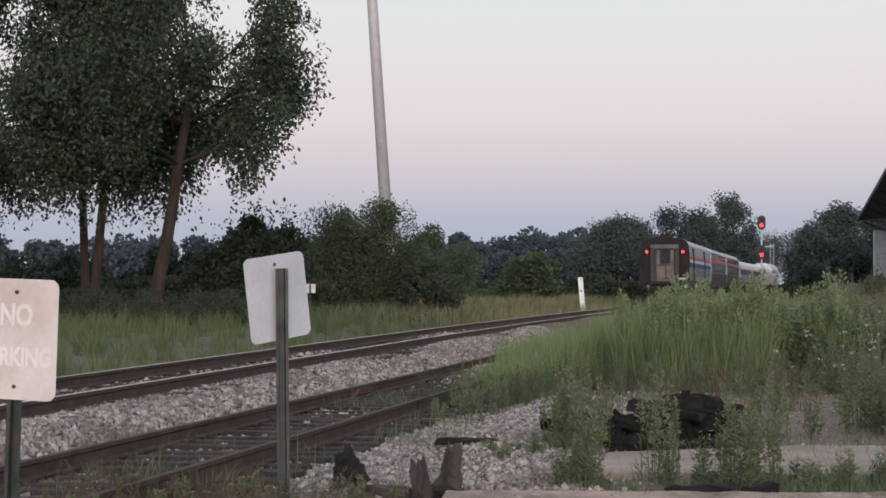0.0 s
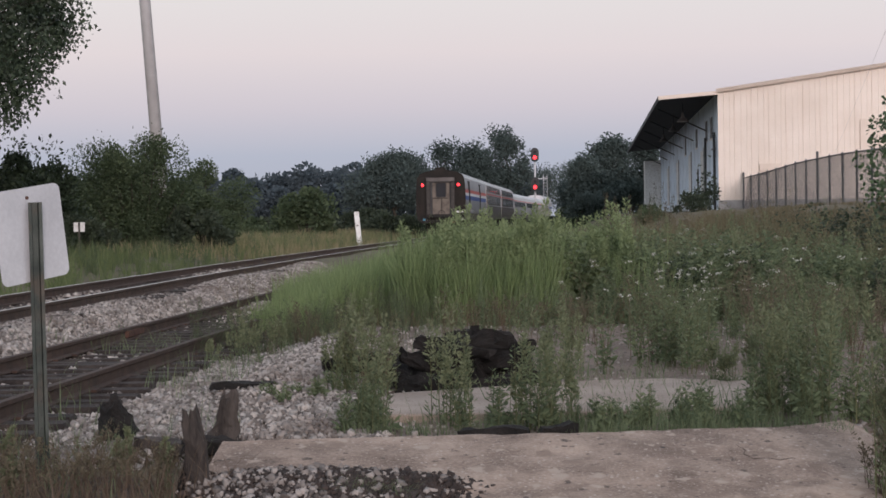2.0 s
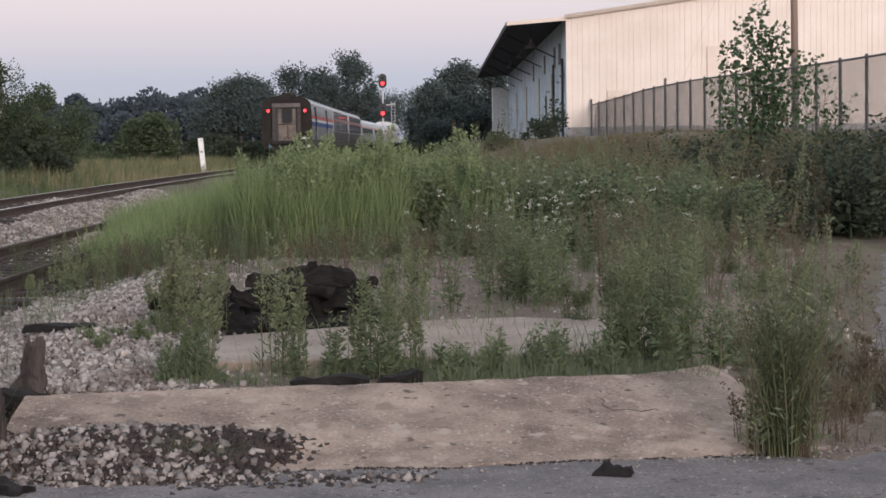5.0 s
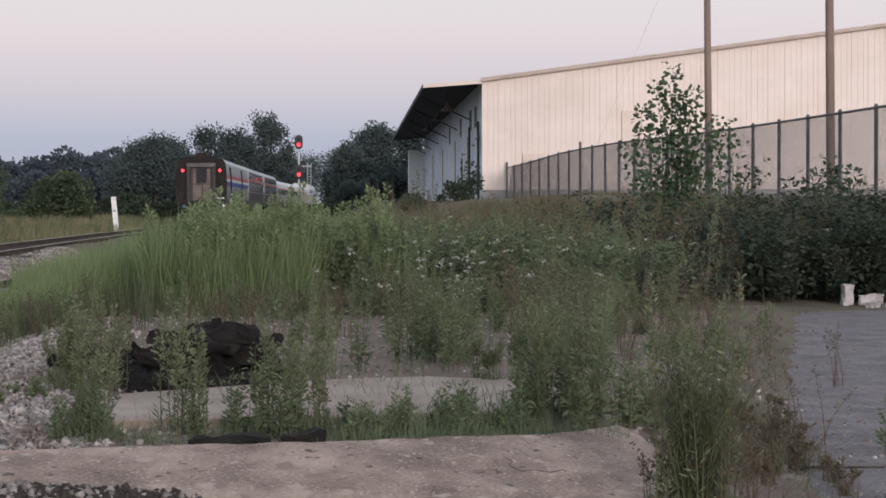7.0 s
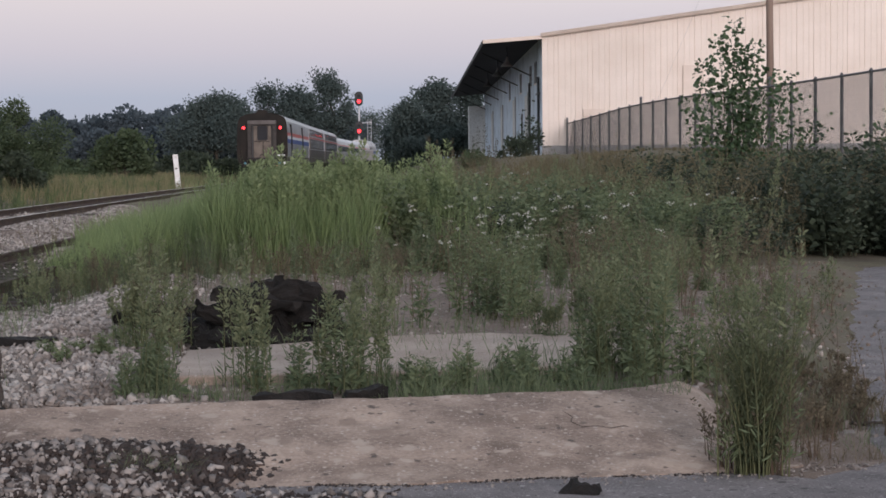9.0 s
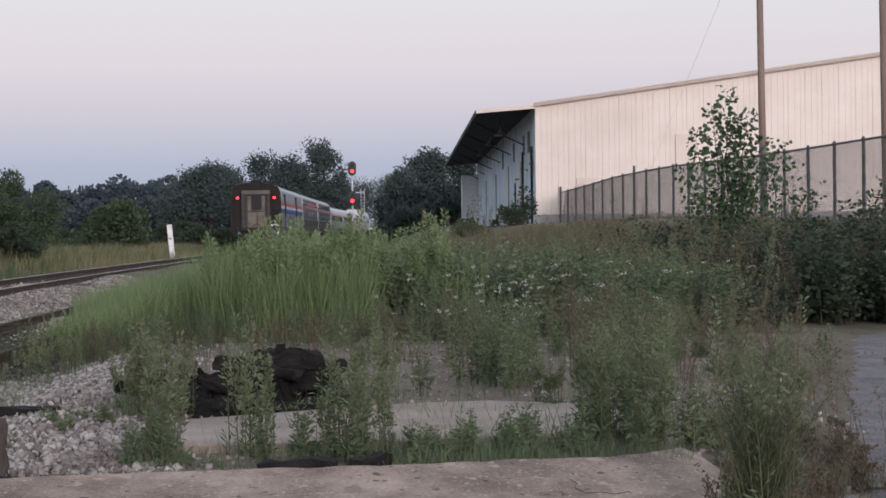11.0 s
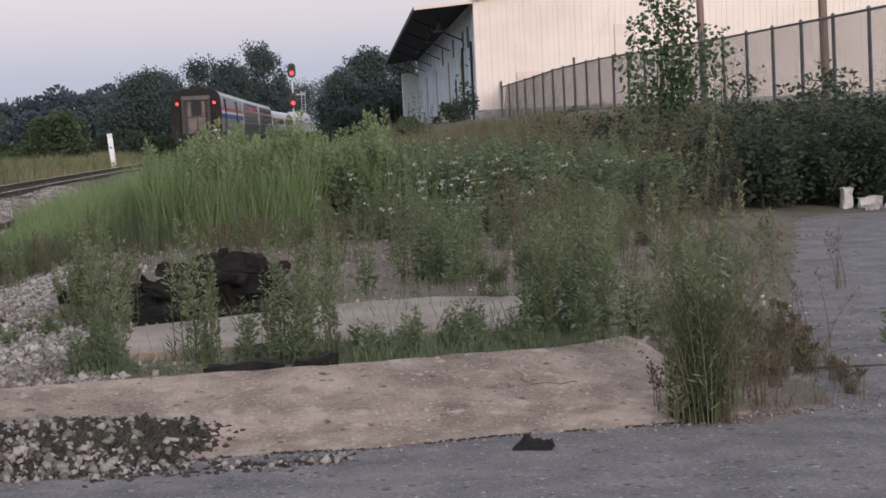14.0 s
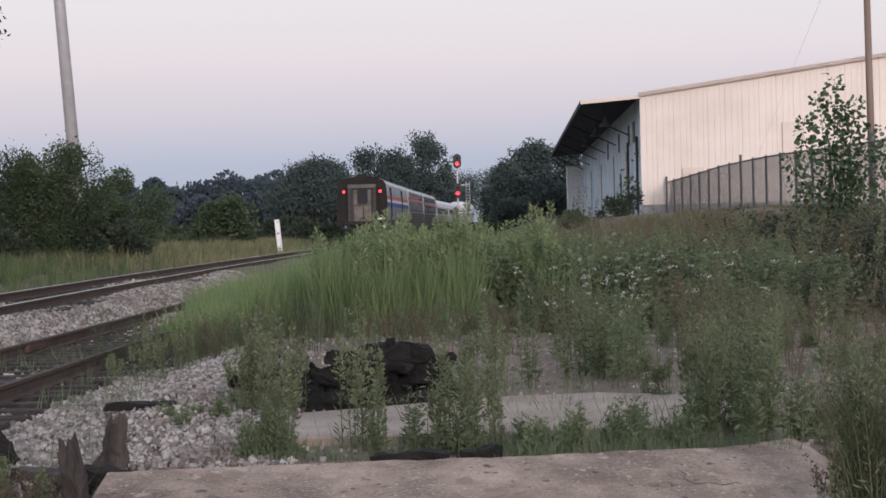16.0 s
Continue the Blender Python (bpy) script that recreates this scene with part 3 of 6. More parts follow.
def road_sign(m, face, panel_w, panel_h, panel_z, post_h, label):
    t = thing("parking_sign", m, label, "sign", "signs beside the track")
    panel = part("panel", sign_panel(panel_w, panel_h, .05, .004), M_SIGN if face else M_SIGNBACK, t)
    panel.matrix_local = pose(0, 0, panel_z, 0, 0 if face else -7, 0)
    post = part("post", u_post(post_h, .09), M_POST, t, "dark green perforated steel post")
    post.matrix_local = pose(0, .012 if face else -.05, -.12, 0, 0, 0 if face else -32)
    for z in (-.39, .39):
        bolt = part("bolt", tubem((0, -.012, panel_h * z), (0, .012, panel_h * z), .011, seg=8), M_BOLT, panel)
    if face:
        lettering("NO", .16, 0, .08, -.0035, panel, M_SIGNTEXT)
        lettering("PARKING", .135, 0, -.14, -.0035, panel, M_SIGNTEXT)
    else:
        for i in range(14):
            part("punched_hole", tubem((0, -.0065, .1 + i * .09), (0, -.0035, .1 + i * .09), .006, seg=6), M_DARK, post)
    return t


road_sign(pose(-3.80, 7.8, 0, 0, 2.0, -6), True, .50, .66, 1.415, 1.22, "faded pinkish-white no-parking sign on a green post")
road_sign(pose(-3.2, 11.3, 0, 0, -.8, 54), False, .56, .62, 1.62, 1.95, "bare aluminium back of a sign on a dark post")

# small trackside marker and leaning white post
t = thing("trackside_marker", pose(-17.6, 70, land(-17.6, 70)), "small white trackside marker on a thin stake", "marker")
part("panel", sign_panel(.46, .36, .02, .01), M_WHITEPAINT, t).matrix_local = pose(0, 0, 1.25, 0, 0, -10)
part("stake", boxm(-.035, .035, -.03, .03, -.1, 1.42), M_TIE, t, "dark stake")
t = thing("leaning_post", pose(-10.05, 105, land(-10.05, 105), 0, -5, 0), "leaning white-painted mile post beside the track", "post")
part("shaft", boxm(-.14, .14, -.09, .09, -.3, 2.15, bevel=.02), M_POSTPAINT, t)
for z in (1.32, .45):
    part("dark_mark", boxm(-.06, .05, -.096, -.091, z, z + .07), M_DARK, t)


# ---- train ----
def half(profile):
    return profile + [(-x, z) for x, z in profile[::-1] if x > 0]


VIEW = half([(1.46, 1.02), (1.575, 1.55), (1.58, 2.5), (1.55, 3.3), (1.49, 3.75), (1.33, 3.98), (1.0, 4.12), (.5, 4.22), (0, 4.25)])
AMF = half([(1.40, 1.02), (1.56, 1.7), (1.6, 2.2), (1.52, 2.9), (1.36, 3.35), (1.05, 3.68), (.6, 3.84), (0, 3.9)])


def side_at(profile, z):
    h = [(x, q) for x, q in profile[:len(profile) // 2 + 1]]
    return float(np.interp(z, [q for _, q in h], [x for x, _ in h]))


def band(profile, z0, z1, y0, y1, s, out=.006, n=3):
    """A thin sheet that lies on the side of a car."""
    bm = bmesh.new()
    zs = [z0 + (z1 - z0) * i / n for i in range(n + 1)]
    outer = [(s * (side_at(profile, z) + out), z) for z in zs]
    inner = [(s * (side_at(profile, z) - .03), z) for z in zs[::-1]]
    pts = outer + inner
    a = [bm.verts.new((x, y0, z)) for x, z in pts]
    b = [bm.verts.new((x, y1, z)) for x, z in pts]
    for i in range(len(a)):
        j = (i + 1) % len(a)
        bm.faces.new((a[i], a[j], b[j], b[i]))
    bm.faces.new(a[::-1])
    bm.faces.new(b)
    return bm


def truck(parent, y):
    tr = part("truck_frame", boxm(-1.12, 1.12, y - 1.75, y + 1.75, .48, .78, bevel=.05), M_TRAINDARK, parent, "black wheel truck")
    for dy in (-1.3, 1.3):
        bm = bmesh.new()
        for s in (-1, 1):
            tube(bm, (s * .70, y + dy, .46), (s * .84, y + dy, .46), .46, seg=20)
        tube(bm, (-.8, y + dy, .46), (.8, y + dy, .46), .09)
        part("wheelset", bm, M_RAIL, tr)
        for s in (-1, 1):
            part("journal_box", boxm(s * 1.0 - .12, s * 1.0 + .12, y + dy - .18, y + dy + .18, .32, .62, bevel=.03), M_TRAINDARK, tr)
    for s in (-1, 1):
        part("spring", tubem((s * 1.0, y, .35), (s * 1.0, y, .75), .13, seg=10), M_TRAINDARK, tr)


def car_pose(y):
    x0, x1 = float(track_x(y)), float(track_x(y + 25))
    return pose(x0, y, RAIL_Z + .004, 0, 0, -math.degrees(math.atan2(x1 - x0, 25)))


L = 25.4


def car_shell(t, profile, steel=M_STEEL):
    n = len(profile) // 2
    part("body", prism([(x * .985, z) for x, z in profile], .04, L), steel, t, smooth=False)
    top = [(x, z) for x, z in profile if z >= profile[n - 3][1]]
    part("roof", prism([(x * 1.004, z + .012) for x, z in top], .02, L - .02), M_ROOFSTEEL, t, "pale fluted stainless roof")
    for s in (-1, 1):
        part("skirt", band(profile, 1.02, 1.46, .06, L - .06, s, .012), M_SKIRT, t, "grimy lower side skirt")
    part("underframe", boxm(-1.25, 1.25, 5.4, L - 5.4, .55, 1.03, bevel=.04), M_TRAINDARK, t)
    for y in (3.2, L - 3.2):
        truck(t, y)
    part("diaphragm", boxm(-.75, .75, L, L + .4, 1.3, 3.7, bevel=.05), M_RUBBER, t, "black rubber gangway")


def end_face(t):
    """The dark tail with its door, lamps, hoses and coupler."""
    prof = [(x * 1.008, z * 1.002 + .004) for x, z in VIEW]
    face = part("end_face", prism(prof, 0, .05), M_TRAINEND, t, "soot-brown end of the car")
    part("roof_vent", boxm(-.36, .30, .25, 1.4, 4.2, 4.42, bevel=.05), M_TRAINEND, t)
    fr = M_RUBBER
    # buffer frame round the door, standing proud
    part("door_frame", boxm(-.90, -.66, -.30, .02, 1.38, 3.72, bevel=.03), fr, face)
    part("door_frame", boxm(.66, .90, -.30, .02, 1.38, 3.72, bevel=.03), fr, face)
    part("door_lintel", boxm(-.90, .90, -.34, .02, 3.50, 3.76, bevel=.04), M_SKIRT, face, "worn grey lintel")
    part("threshold", boxm(-.95, .95, -.36, .02, 1.22, 1.42, bevel=.03), M_TRAINDARK, face)
    part("recess", boxm(-.66, .66, -.012, -.004, 1.42, 3.5), M_DARK, face)
    door = part("end_door", boxm(-.52, .56, -.06, -.014, 1.43, 3.42, bevel=.012), M_DOOR, t, "grey-tan steel end door, closed")
    part("door_window", sign_panel(.60, .88, .1, .012), M_GLASS, door).matrix_local = pose(.02, -.066, 2.98)
    part("window_gasket", sign_panel(.70, .98, .13, .008), M_RUBBER, door).matrix_local = pose(.02, -.0625, 2.98)
    part("door_bar", tubem((-.5, -.08, 2.45), (.5, -.08, 2.45), .022), M_TRAINDARK, door)
    part("door_post", tubem((.06, -.08, 1.5), (.06, -.08, 2.44), .02), M_TRAINDARK, door)
    for s in (-.49, .53):
        part("stile", boxm(s - .035, s + .035, -.075, -.061, 1.44, 3.4), M_DOOR, door)
    hoop = bmesh.new()
    for i in range(8):
        a0, a1 = math.pi * i / 8, math.pi * (i + 1) / 8
        tube(hoop, (.06 + .22 * math.cos(a0), -.34, 1.44 + .22 * math.sin(a0)), (.06 + .22 * math.cos(a1), -.34, 1.44 + .22 * math.sin(a1)), .018, seg=6)
    part("safety_hoop", hoop, M_TRAINDARK, t)
    for s in (-1.15, 1.15):
        lamp = part("tail_lamp", tubem((s, -.09, 3.30), (s, .02, 3.30), .12, seg=20), M_BLACK, t)
        part("lens", tubem((s, -.115, 3.30), (s, -.092, 3.30), .085, seg=20), M_REDLIGHT, lamp, "lit red tail lens")
    for s, mt in ((-1.08, M_LENSBLUE), (1.06, M_LENSBLUE), (1.36, M_LENSWHITE)):
        part("marker_lens", tubem((s, -.03, 1.08), (s, 0, 1.08), .085 if s < 1.2 else .10, seg=16), mt, t, "round marker lens")
    part("number_plate_bar", boxm(.92, 1.42, -.012, -.004, 1.52, 1.63), M_LENSWHITE, t, "plain pale plate")
    for s in (-1.35, 1.32):
        part("grab_iron", tubem((s, -.07, 1.5), (s, -.07, 2.5), .016, seg=6), M_TRAINEND, t)
    b = boxm(-.16, .16, -.75, .6, .72, .98, bevel=.05)
    box(b, -.22, .2, -.95, -.68, .68, 1.02, bevel=.07)
    part("coupler", b, M_TRAINDARK, t, "black knuckle coupler")
    for s in (-.62, -.36, .36, .6, .85):
        hose = bmesh.new()
        pts = [(s, -.05, 1.15), (s * 1.02, -.28, .95), (s * .95, -.36, .62), (s * .8, -.3, .42), (s * .65, -.2, .5)]
        for p0, p1 in zip(pts, pts[1:]):
            tube(hose, p0, p1, .028, seg=6)
        part("hose", hose, M_TRAINDARK, t)
    part("pilot_beam", boxm(-1.3, 1.3, -.06, .5, .86, 1.02, bevel=.03), M_TRAINDARK, t)
    part("red_hose_head", boxm(.72, 1.0, -.2, -.08, .9, .96, bevel=.02), M_RED, t)
    part("step_iron", boxm(-1.35, -.95, -.05, .25, .42, .46), M_TRAINDARK, t)
    part("step_iron", boxm(.95, 1.35, -.05, .25, .42, .46), M_TRAINDARK, t)


def stripes(t, y0, y1, s):
    for z0, z1, mt, nm in ((2.80, 3.02, M_RED, "red_stripe"), (2.62, 2.796, M_WHITE, "white_stripe"), (2.34, 2.616, M_BLUE, "blue_stripe")):
        part(nm, band(VIEW, z0, z1, y0, y1, s, .007), mt, t)


def ribs(t, profile, y0, y1, s, z0, z1, n):
    for i in range(n):
        z = z0 + (z1 - z0) * (i + .5) / n
        part("side_rib", band(profile, z - .028, z + .028, y0, y1, s, .024, 1), M_STEEL, t)


def baggage_car(y):
    t = thing("baggage_car", car_pose(y), "silver baggage car with tricolour stripes and sooty tail", "railway car", "cars of the train")
    car_shell(t, VIEW)
    end_face(t)
    for s in (-1, 1):
        cuts = [(.08, 3.6), (5.2, 16.2), (17.8, L - .3)]
        for y0, y1 in cuts:
            stripes(t, y0, y1, s)
            ribs(t, VIEW, y0, y1, s, 1.52, 2.28, 8)
        for yd in (3.65, 16.25):
            d = part("sliding_door", band(VIEW, 1.3, 3.5, yd, yd + 1.5, s, .012, 5), M_TRAINEND, t, "brown sliding freight door")
            part("door_track", band(VIEW, 3.5, 3.58, yd - .1, yd + 1.6, s, .03, 1), M_TRAINDARK, d)
    return t


def sleeper_car(y, dark):
    t = thing("sleeper_car", car_pose(y), "grey two-window-row passenger car with dark lower side", "railway car", "cars of the train")
    car_shell(t, VIEW, M_STEEL)
    for s in (-1, 1):
        part("lower_side", band(VIEW, 1.47, 2.10, .1, L - .1, s, .009), M_SKIRT, t)
        part("window_band", band(VIEW, 2.18, 2.92, 1.8, L - 1.8, s, .006), M_SKIRT if not dark else M_DARK, t)
        part("upper_band", band(VIEW, 3.20, 3.70, 1.8, L - 1.8, s, .006), M_SKIRT if not dark else M_DARK, t)
        n = 10
        for i in range(n):
            yy = 2.3 + i * (L - 5.5) / (n - 1)
            part("window", band(VIEW, 2.26, 2.84, yy - .1, yy + 1.25, s, .014), M_GLASS, t)
            part("upper_window", band(VIEW, 3.27, 3.62, yy, yy + 1.1, s, .014), M_GLASS, t)
        part("red_line", band(VIEW, 2.97, 3.06, .1, L - .1, s, .008, 1), M_RED, t)
        part("vestibule_door", band(VIEW, 1.3, 3.3, .45, 1.3, s, .014, 4), M_DOOR, t)
    return t


def coach_car(y):
    t = thing("coach_car", car_pose(y), "round-sided stainless coach with a narrow window band", "railway car", "cars of the train")
    car_shell(t, AMF)
    for s in (-1, 1):
        part("window_band", band(AMF, 2.25, 2.85, 1.6, L - 1.6, s, .006), M_DARK, t)
        for i in range(14):
            yy = 2.1 + i * 1.52
            part("window", band(AMF, 2.3, 2.8, yy, yy + 1.2, s, .014), M_GLASS, t)
        ribs(t, AMF, .3, L - .3, s, 1.5, 2.2, 6)
        part("red_line", band(AMF, 2.9, 3.0, .1, L - .1, s, .008, 1), M_RED, t)
    return t


def engine(y):
    t = thing("locomotive", car_pose(y), "pale grey diesel locomotive heading the train", "locomotive")
    prof = half([(1.5, 1.1), (1.52, 3.4), (1.3, 3.95), (.7, 4.35), (0, 4.4)])
    part("body", prism(prof, .1, 20), M_STEEL, t)
    part("underframe", boxm(-1.3, 1.3, 1, 19, .5, 1.1, bevel=.05), M_TRAINDARK, t)
    for y1 in (3.4, 16.4):
        truck(t, y1)
    for i in range(4):
        part("roof_fan", tubem((0, 3 + i * 2.6, 4.36), (0, 3 + i * 2.6, 4.5), .7, seg=18), M_SKIRT, t)
    for s in (-1, 1):
        part("stripe", band(prof, 2.4, 2.75, .2, 19.8, s, .008, 1), M_BLUE, t)
        part("radiator_grille", band(prof, 2.9, 3.35, 2, 9, s, .012, 1), M_DARK, t)
    return t


TAIL = 117.0
baggage_car(TAIL)
sleeper_car(TAIL + 26, False)
sleeper_car(TAIL + 52, True)
for i in range(3):
    coach_car(TAIL + 78 + i * 26)
engine(TAIL + 156)


# ---- signal ----
def signal_head(t, z):
    back = bmesh.new()
    tube(back, (0, -.13, z), (0, .02, z), .44, seg=24)
    box(back, -.26, .26, -.02, .26, z - .3, z + .75, bevel=.08)
    h = part("head", back, M_BLACK, t, "black round-backed signal head")
    part("backing", sign_panel(.86, 1.55, .42, .03), M_BLACK, h).matrix_local = pose(0, -.1, z + .28)
    part("lens", tubem((0, -.17, z), (0, -.13, z), .19, seg=20), M_REDLIGHT, h, "lit red lens")
    hood = bmesh.new()
    for i in range(9):
        a0, a1 = radians(-10 + i * 22), radians(-10 + (i + 1) * 22)
        p = [(.23 * math.cos(a0), -.14, z + .23 * math.sin(a0)), (.23 * math.cos(a1), -.14, z + .23 * math.sin(a1))]
        q = [hood.verts.new(v) for v in (p[0], p[1], (p[1][0], -.5, p[1][2]), (p[0][0], -.5, p[0][2]))]
        hood.faces.new(q)
    bmesh.ops.solidify(hood, geom=hood.faces[:], thickness=.012)
    part("hood", hood, M_BLACK, h)
    part("dark_lens", tubem((0, -.17, z + .58), (0, -.13, z + .58), .17, seg=16), M_GLASS, h)
    part("bracket", boxm(-.05, .05, .1, .42, z - .05, z + .05), M_MAST, h)


t = thing("railway_signal", pose(0, 200, float(land(0, 200))), "two-headed railway signal showing red over red", "signal")
gz = float(land(0, 200))
part("mast", tubem((0, .42, -.2), (0, .42, 8.3 - gz), .11, .085, seg=14), M_MAST, t, "silver tubular mast")
signal_head(t, 8.15 - gz)
signal_head(t, 4.95 - gz)
lad = bmesh.new()
for s in (.9, 1.3):
    tube(lad, (s, .6, 0), (s, .6, 6.0), .03, seg=6)
for i in range(18):
    tube(lad, (.9, .6, .3 + i * .32), (1.3, .6, .3 + i * .32), .02, seg=6)
part("ladder", lad, M_MAST, t)
part("platform", boxm(-.1, 1.35, .3, .75, 5.55, 5.62), M_MAST, t)
t = thing("relay_cabinet", pose(.75, 199, float(land(.75, 199))), "pale metal relay cabinet beside the signal", "cabinet")
part("body", boxm(-.75, .75, -.4, .4, 0, 2.5, bevel=.04), M_FOUND, t)
part("roof", boxm(-.82, .82, -.48, .48, 2.5, 2.58), M_MAST, t)
part("door", boxm(-.6, .6, -.42, -.405, .3, 2.3), M_FOUND, t)

# ---- warehouse: end wall across the view, side wall along the track ----
WX, WY, WB = 10.0, 100.0, 2.43
ANG = -1.66
shed = thing("warehouse", pose(WX, WY, 0, 0, 0, ANG), "long cream metal-sided warehouse with a dark dock canopy", "building")
SLOPE, WID, LEN, RIDGE = .135, 56.0, 84.0, 30.0


def roof_z(x):
    return 8.34 + SLOPE * (x if x < RIDGE else 2 * RIDGE - x)


# end wall in upright ribbed panels
end = part("end_wall", boxm(.05, WID, .16, .3, WB, 8.3), M_WALL, shed)
PANEL = .92
for i in range(int(WID / PANEL)):
    x0, x1 = i * PANEL, (i + 1) * PANEL - .004
    bm = bmesh.new()
    xs = [x0, x0 + .30, x0 + .32, x0 + .35, x0 + .37, x0 + .61, x0 + .63, x0 + .66, x0 + .68, x0 + .86, x0 + .875, x0 + .905, x1]
    ds = [0, 0, -.018, -.018, 0, 0, -.018, -.018, 0, 0, -.032, -.032, 0]
    lo = [bm.verts.new((x, d + .15, WB)) for x, d in zip(xs, ds)]
    hi = [bm.verts.new((x, d + .15, roof_z(x) - .05)) for x, d in zip(xs, ds)]
    for k in range(len(xs) - 1):
        bm.faces.new((lo[k], lo[k + 1], hi[k + 1], hi[k]))
    part("panel", bm, M_WALL, end)
part("foundation", boxm(-.02, WID, .05, .32, 1.2, WB - .004), M_FOUND, shed, "grey concrete footing")
rf = bmesh.new()
for x0, x1, z0, z1 in ((-.1, RIDGE, roof_z(-.1), roof_z(RIDGE)), (RIDGE, WID + .3, roof_z(RIDGE), roof_z(WID + .3))):
    v = [rf.verts.new(p) for p in ((x0, -.15, z0), (x1, -.15, z1), (x1, LEN, z1), (x0, LEN, z0))]
    rf.faces.new(v)
bmesh.ops.solidify(rf, geom=rf.faces[:], thickness=-.12)
part("roof", rf, M_ROOFSTEEL, shed)
fa = bmesh.new()
v = [fa.verts.new(p) for p in ((-.1, -.2, roof_z(-.1) - .07), (RIDGE, -.2, roof_z(RIDGE) - .07), (RIDGE, -.2, roof_z(RIDGE) + .14), (-.1, -.2, roof_z(-.1) + .14))]
fa.faces.new(v)
bmesh.ops.solidify(fa, geom=fa.faces[:], thickness=.05)
part("rake_trim", fa, M_TRIM, shed, "tan rake trim")
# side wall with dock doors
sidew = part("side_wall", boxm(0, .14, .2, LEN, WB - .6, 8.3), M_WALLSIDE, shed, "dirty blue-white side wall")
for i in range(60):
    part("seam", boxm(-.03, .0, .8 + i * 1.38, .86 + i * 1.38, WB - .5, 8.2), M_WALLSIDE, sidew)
for yy, w, z0, z1 in ((12, 3.2, 2.5, 5.6), (26, 3.4, 2.5, 5.8), (44, 3.4, 2.5, 5.8), (62, 3.4, 2.5, 5.8)):
    d = part("dock_door", boxm(-.07, -.01, yy, yy + w, z0, z1, bevel=.01), M_WHITEPAINT, shed, "stained roll-up dock door")
    part("jamb", boxm(-.1, -.01, yy - .15, yy - .004, z0, z1 + .15), M_FOUND, d)
for yy in (4.5, 9.0, 19, 33):
    w = part("window", boxm(-.04, -.01, yy, yy + 1.7, 6.0, 7.2), M_DARK, shed, "dark high window")
    part("window_frame", boxm(-.06, -.041, yy - .06, yy + 1.76, 5.92, 6.0), M_TRIM, w)
part("dark_door", boxm(-.05, -.01, 18.2, 19.4, 2.4, 4.6), M_DARK, shed)
for yy in (1.6, 9.5):
    part("drain_pipe", tubem((-.12, yy, 1.8), (-.12, yy, 6.2), .07, seg=8), M_DARK, shed)
part("conduit_arm", boxm(-.18, -.06, .9, 3.1, 5.25, 5.33), M_DARK, shed)
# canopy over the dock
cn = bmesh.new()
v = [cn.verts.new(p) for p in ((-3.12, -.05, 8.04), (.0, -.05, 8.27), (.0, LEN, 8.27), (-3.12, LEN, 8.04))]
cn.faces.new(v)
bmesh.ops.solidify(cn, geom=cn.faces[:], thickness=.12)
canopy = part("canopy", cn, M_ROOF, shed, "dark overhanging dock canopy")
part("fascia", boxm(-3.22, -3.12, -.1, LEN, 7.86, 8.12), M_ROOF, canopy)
part("end_fascia", prism([(-3.2, 7.93), (.0, 8.16), (.0, 8.36), (-3.2, 8.13)], -.12, -.06), M_TRIM, canopy, "pale end fascia")
for i in range(6):
    yy = 9 + i * 14.0
    bm = bmesh.new()
    tube(bm, (-.05, yy, 6.6), (-2.9, yy, 7.95), .04, seg=6)
    part("bracket", bm, M_ROOF, canopy)
for yy in (6, 18, 34):
    lm = part("dock_lamp", lathe([(.06, .55), (.08, .4), (.1, .3), (.34, .05), (.36, 0)], 14), M_SKIRT, shed, "cone-shaded dock lamp, unlit")
    lm.matrix_local = pose(-1.6, yy, 7.0)
    part("stem", tubem((0, 0, .5), (0, 0, 1.1), .03, seg=6), M_DARK, lm)
part("far_annex", boxm(-1.6, 0, LEN - 3, LEN, 1.9, 7.0), M_WHITEPAINT, shed, "white annex at the far dock end")
ac = part("wall_hatch", boxm(2.2, 3.35, -.02, .12, 4.0, 4.38), M_TRIM, shed, "small tan wall hatch")
part("bricked_door", boxm(7.6, 8.7, .03, .1, 5.0, 6.7), M_TRIM, shed, "plain tan door panel")

# ---- chain-link fence ----
FENCE = [(11.3, 100), (12.3, 75), (13.05, 58), (13.6, 40), (14.0, 26)]
FY = np.array([p[1] for p in FENCE][::-1], float)
FX = np.array([p[0] for p in FENCE][::-1], float)


def fence_at(s):
    return float(np.interp(s, FY, FX)), s


def fence_base(s):
    return 2.02 + .16 * math.exp(-((s - 74) / 14) ** 2) - .25 * max(0.0, (s - 84) / 16)


fence = thing("chain_link_fence", pose(0, 0, 0), "grey chain-link fence with round posts and top rail", "fence")
post_mesh = bpy.data.meshes.new("post")
b = tubem((0, 0, -2.2), (0, 0, 1.86), .038, seg=8)
tube(b, (0, 0, 1.86), (0, 0, 1.92), .05, .02, seg=8)
b.to_mesh(post_mesh)
b.free()
post_mesh.materials.append(M_FENCE)
FH = 1.83
ss = list(np.arange(27, 100.1, 2.6))
for i, s in enumerate(ss):
    o = new("post", post_mesh)
    o.parent = fence
    k = 1.0 + (.12 if i % 8 == 4 else 0)
    o.matrix_world = pose(*fence_at(s), fence_base(s)) @ Matrix.Diagonal((k * 1.3, k * 1.3, k, 1))
    if i:
        q = ss[i - 1]
        part("top_rail", tubem((*fence_at(q), fence_base(q) + FH), (*fence_at(s), fence_base(s) + FH), .032, seg=6), M_FENCE, fence)
step = .062
n = int((100 - 27) / step)
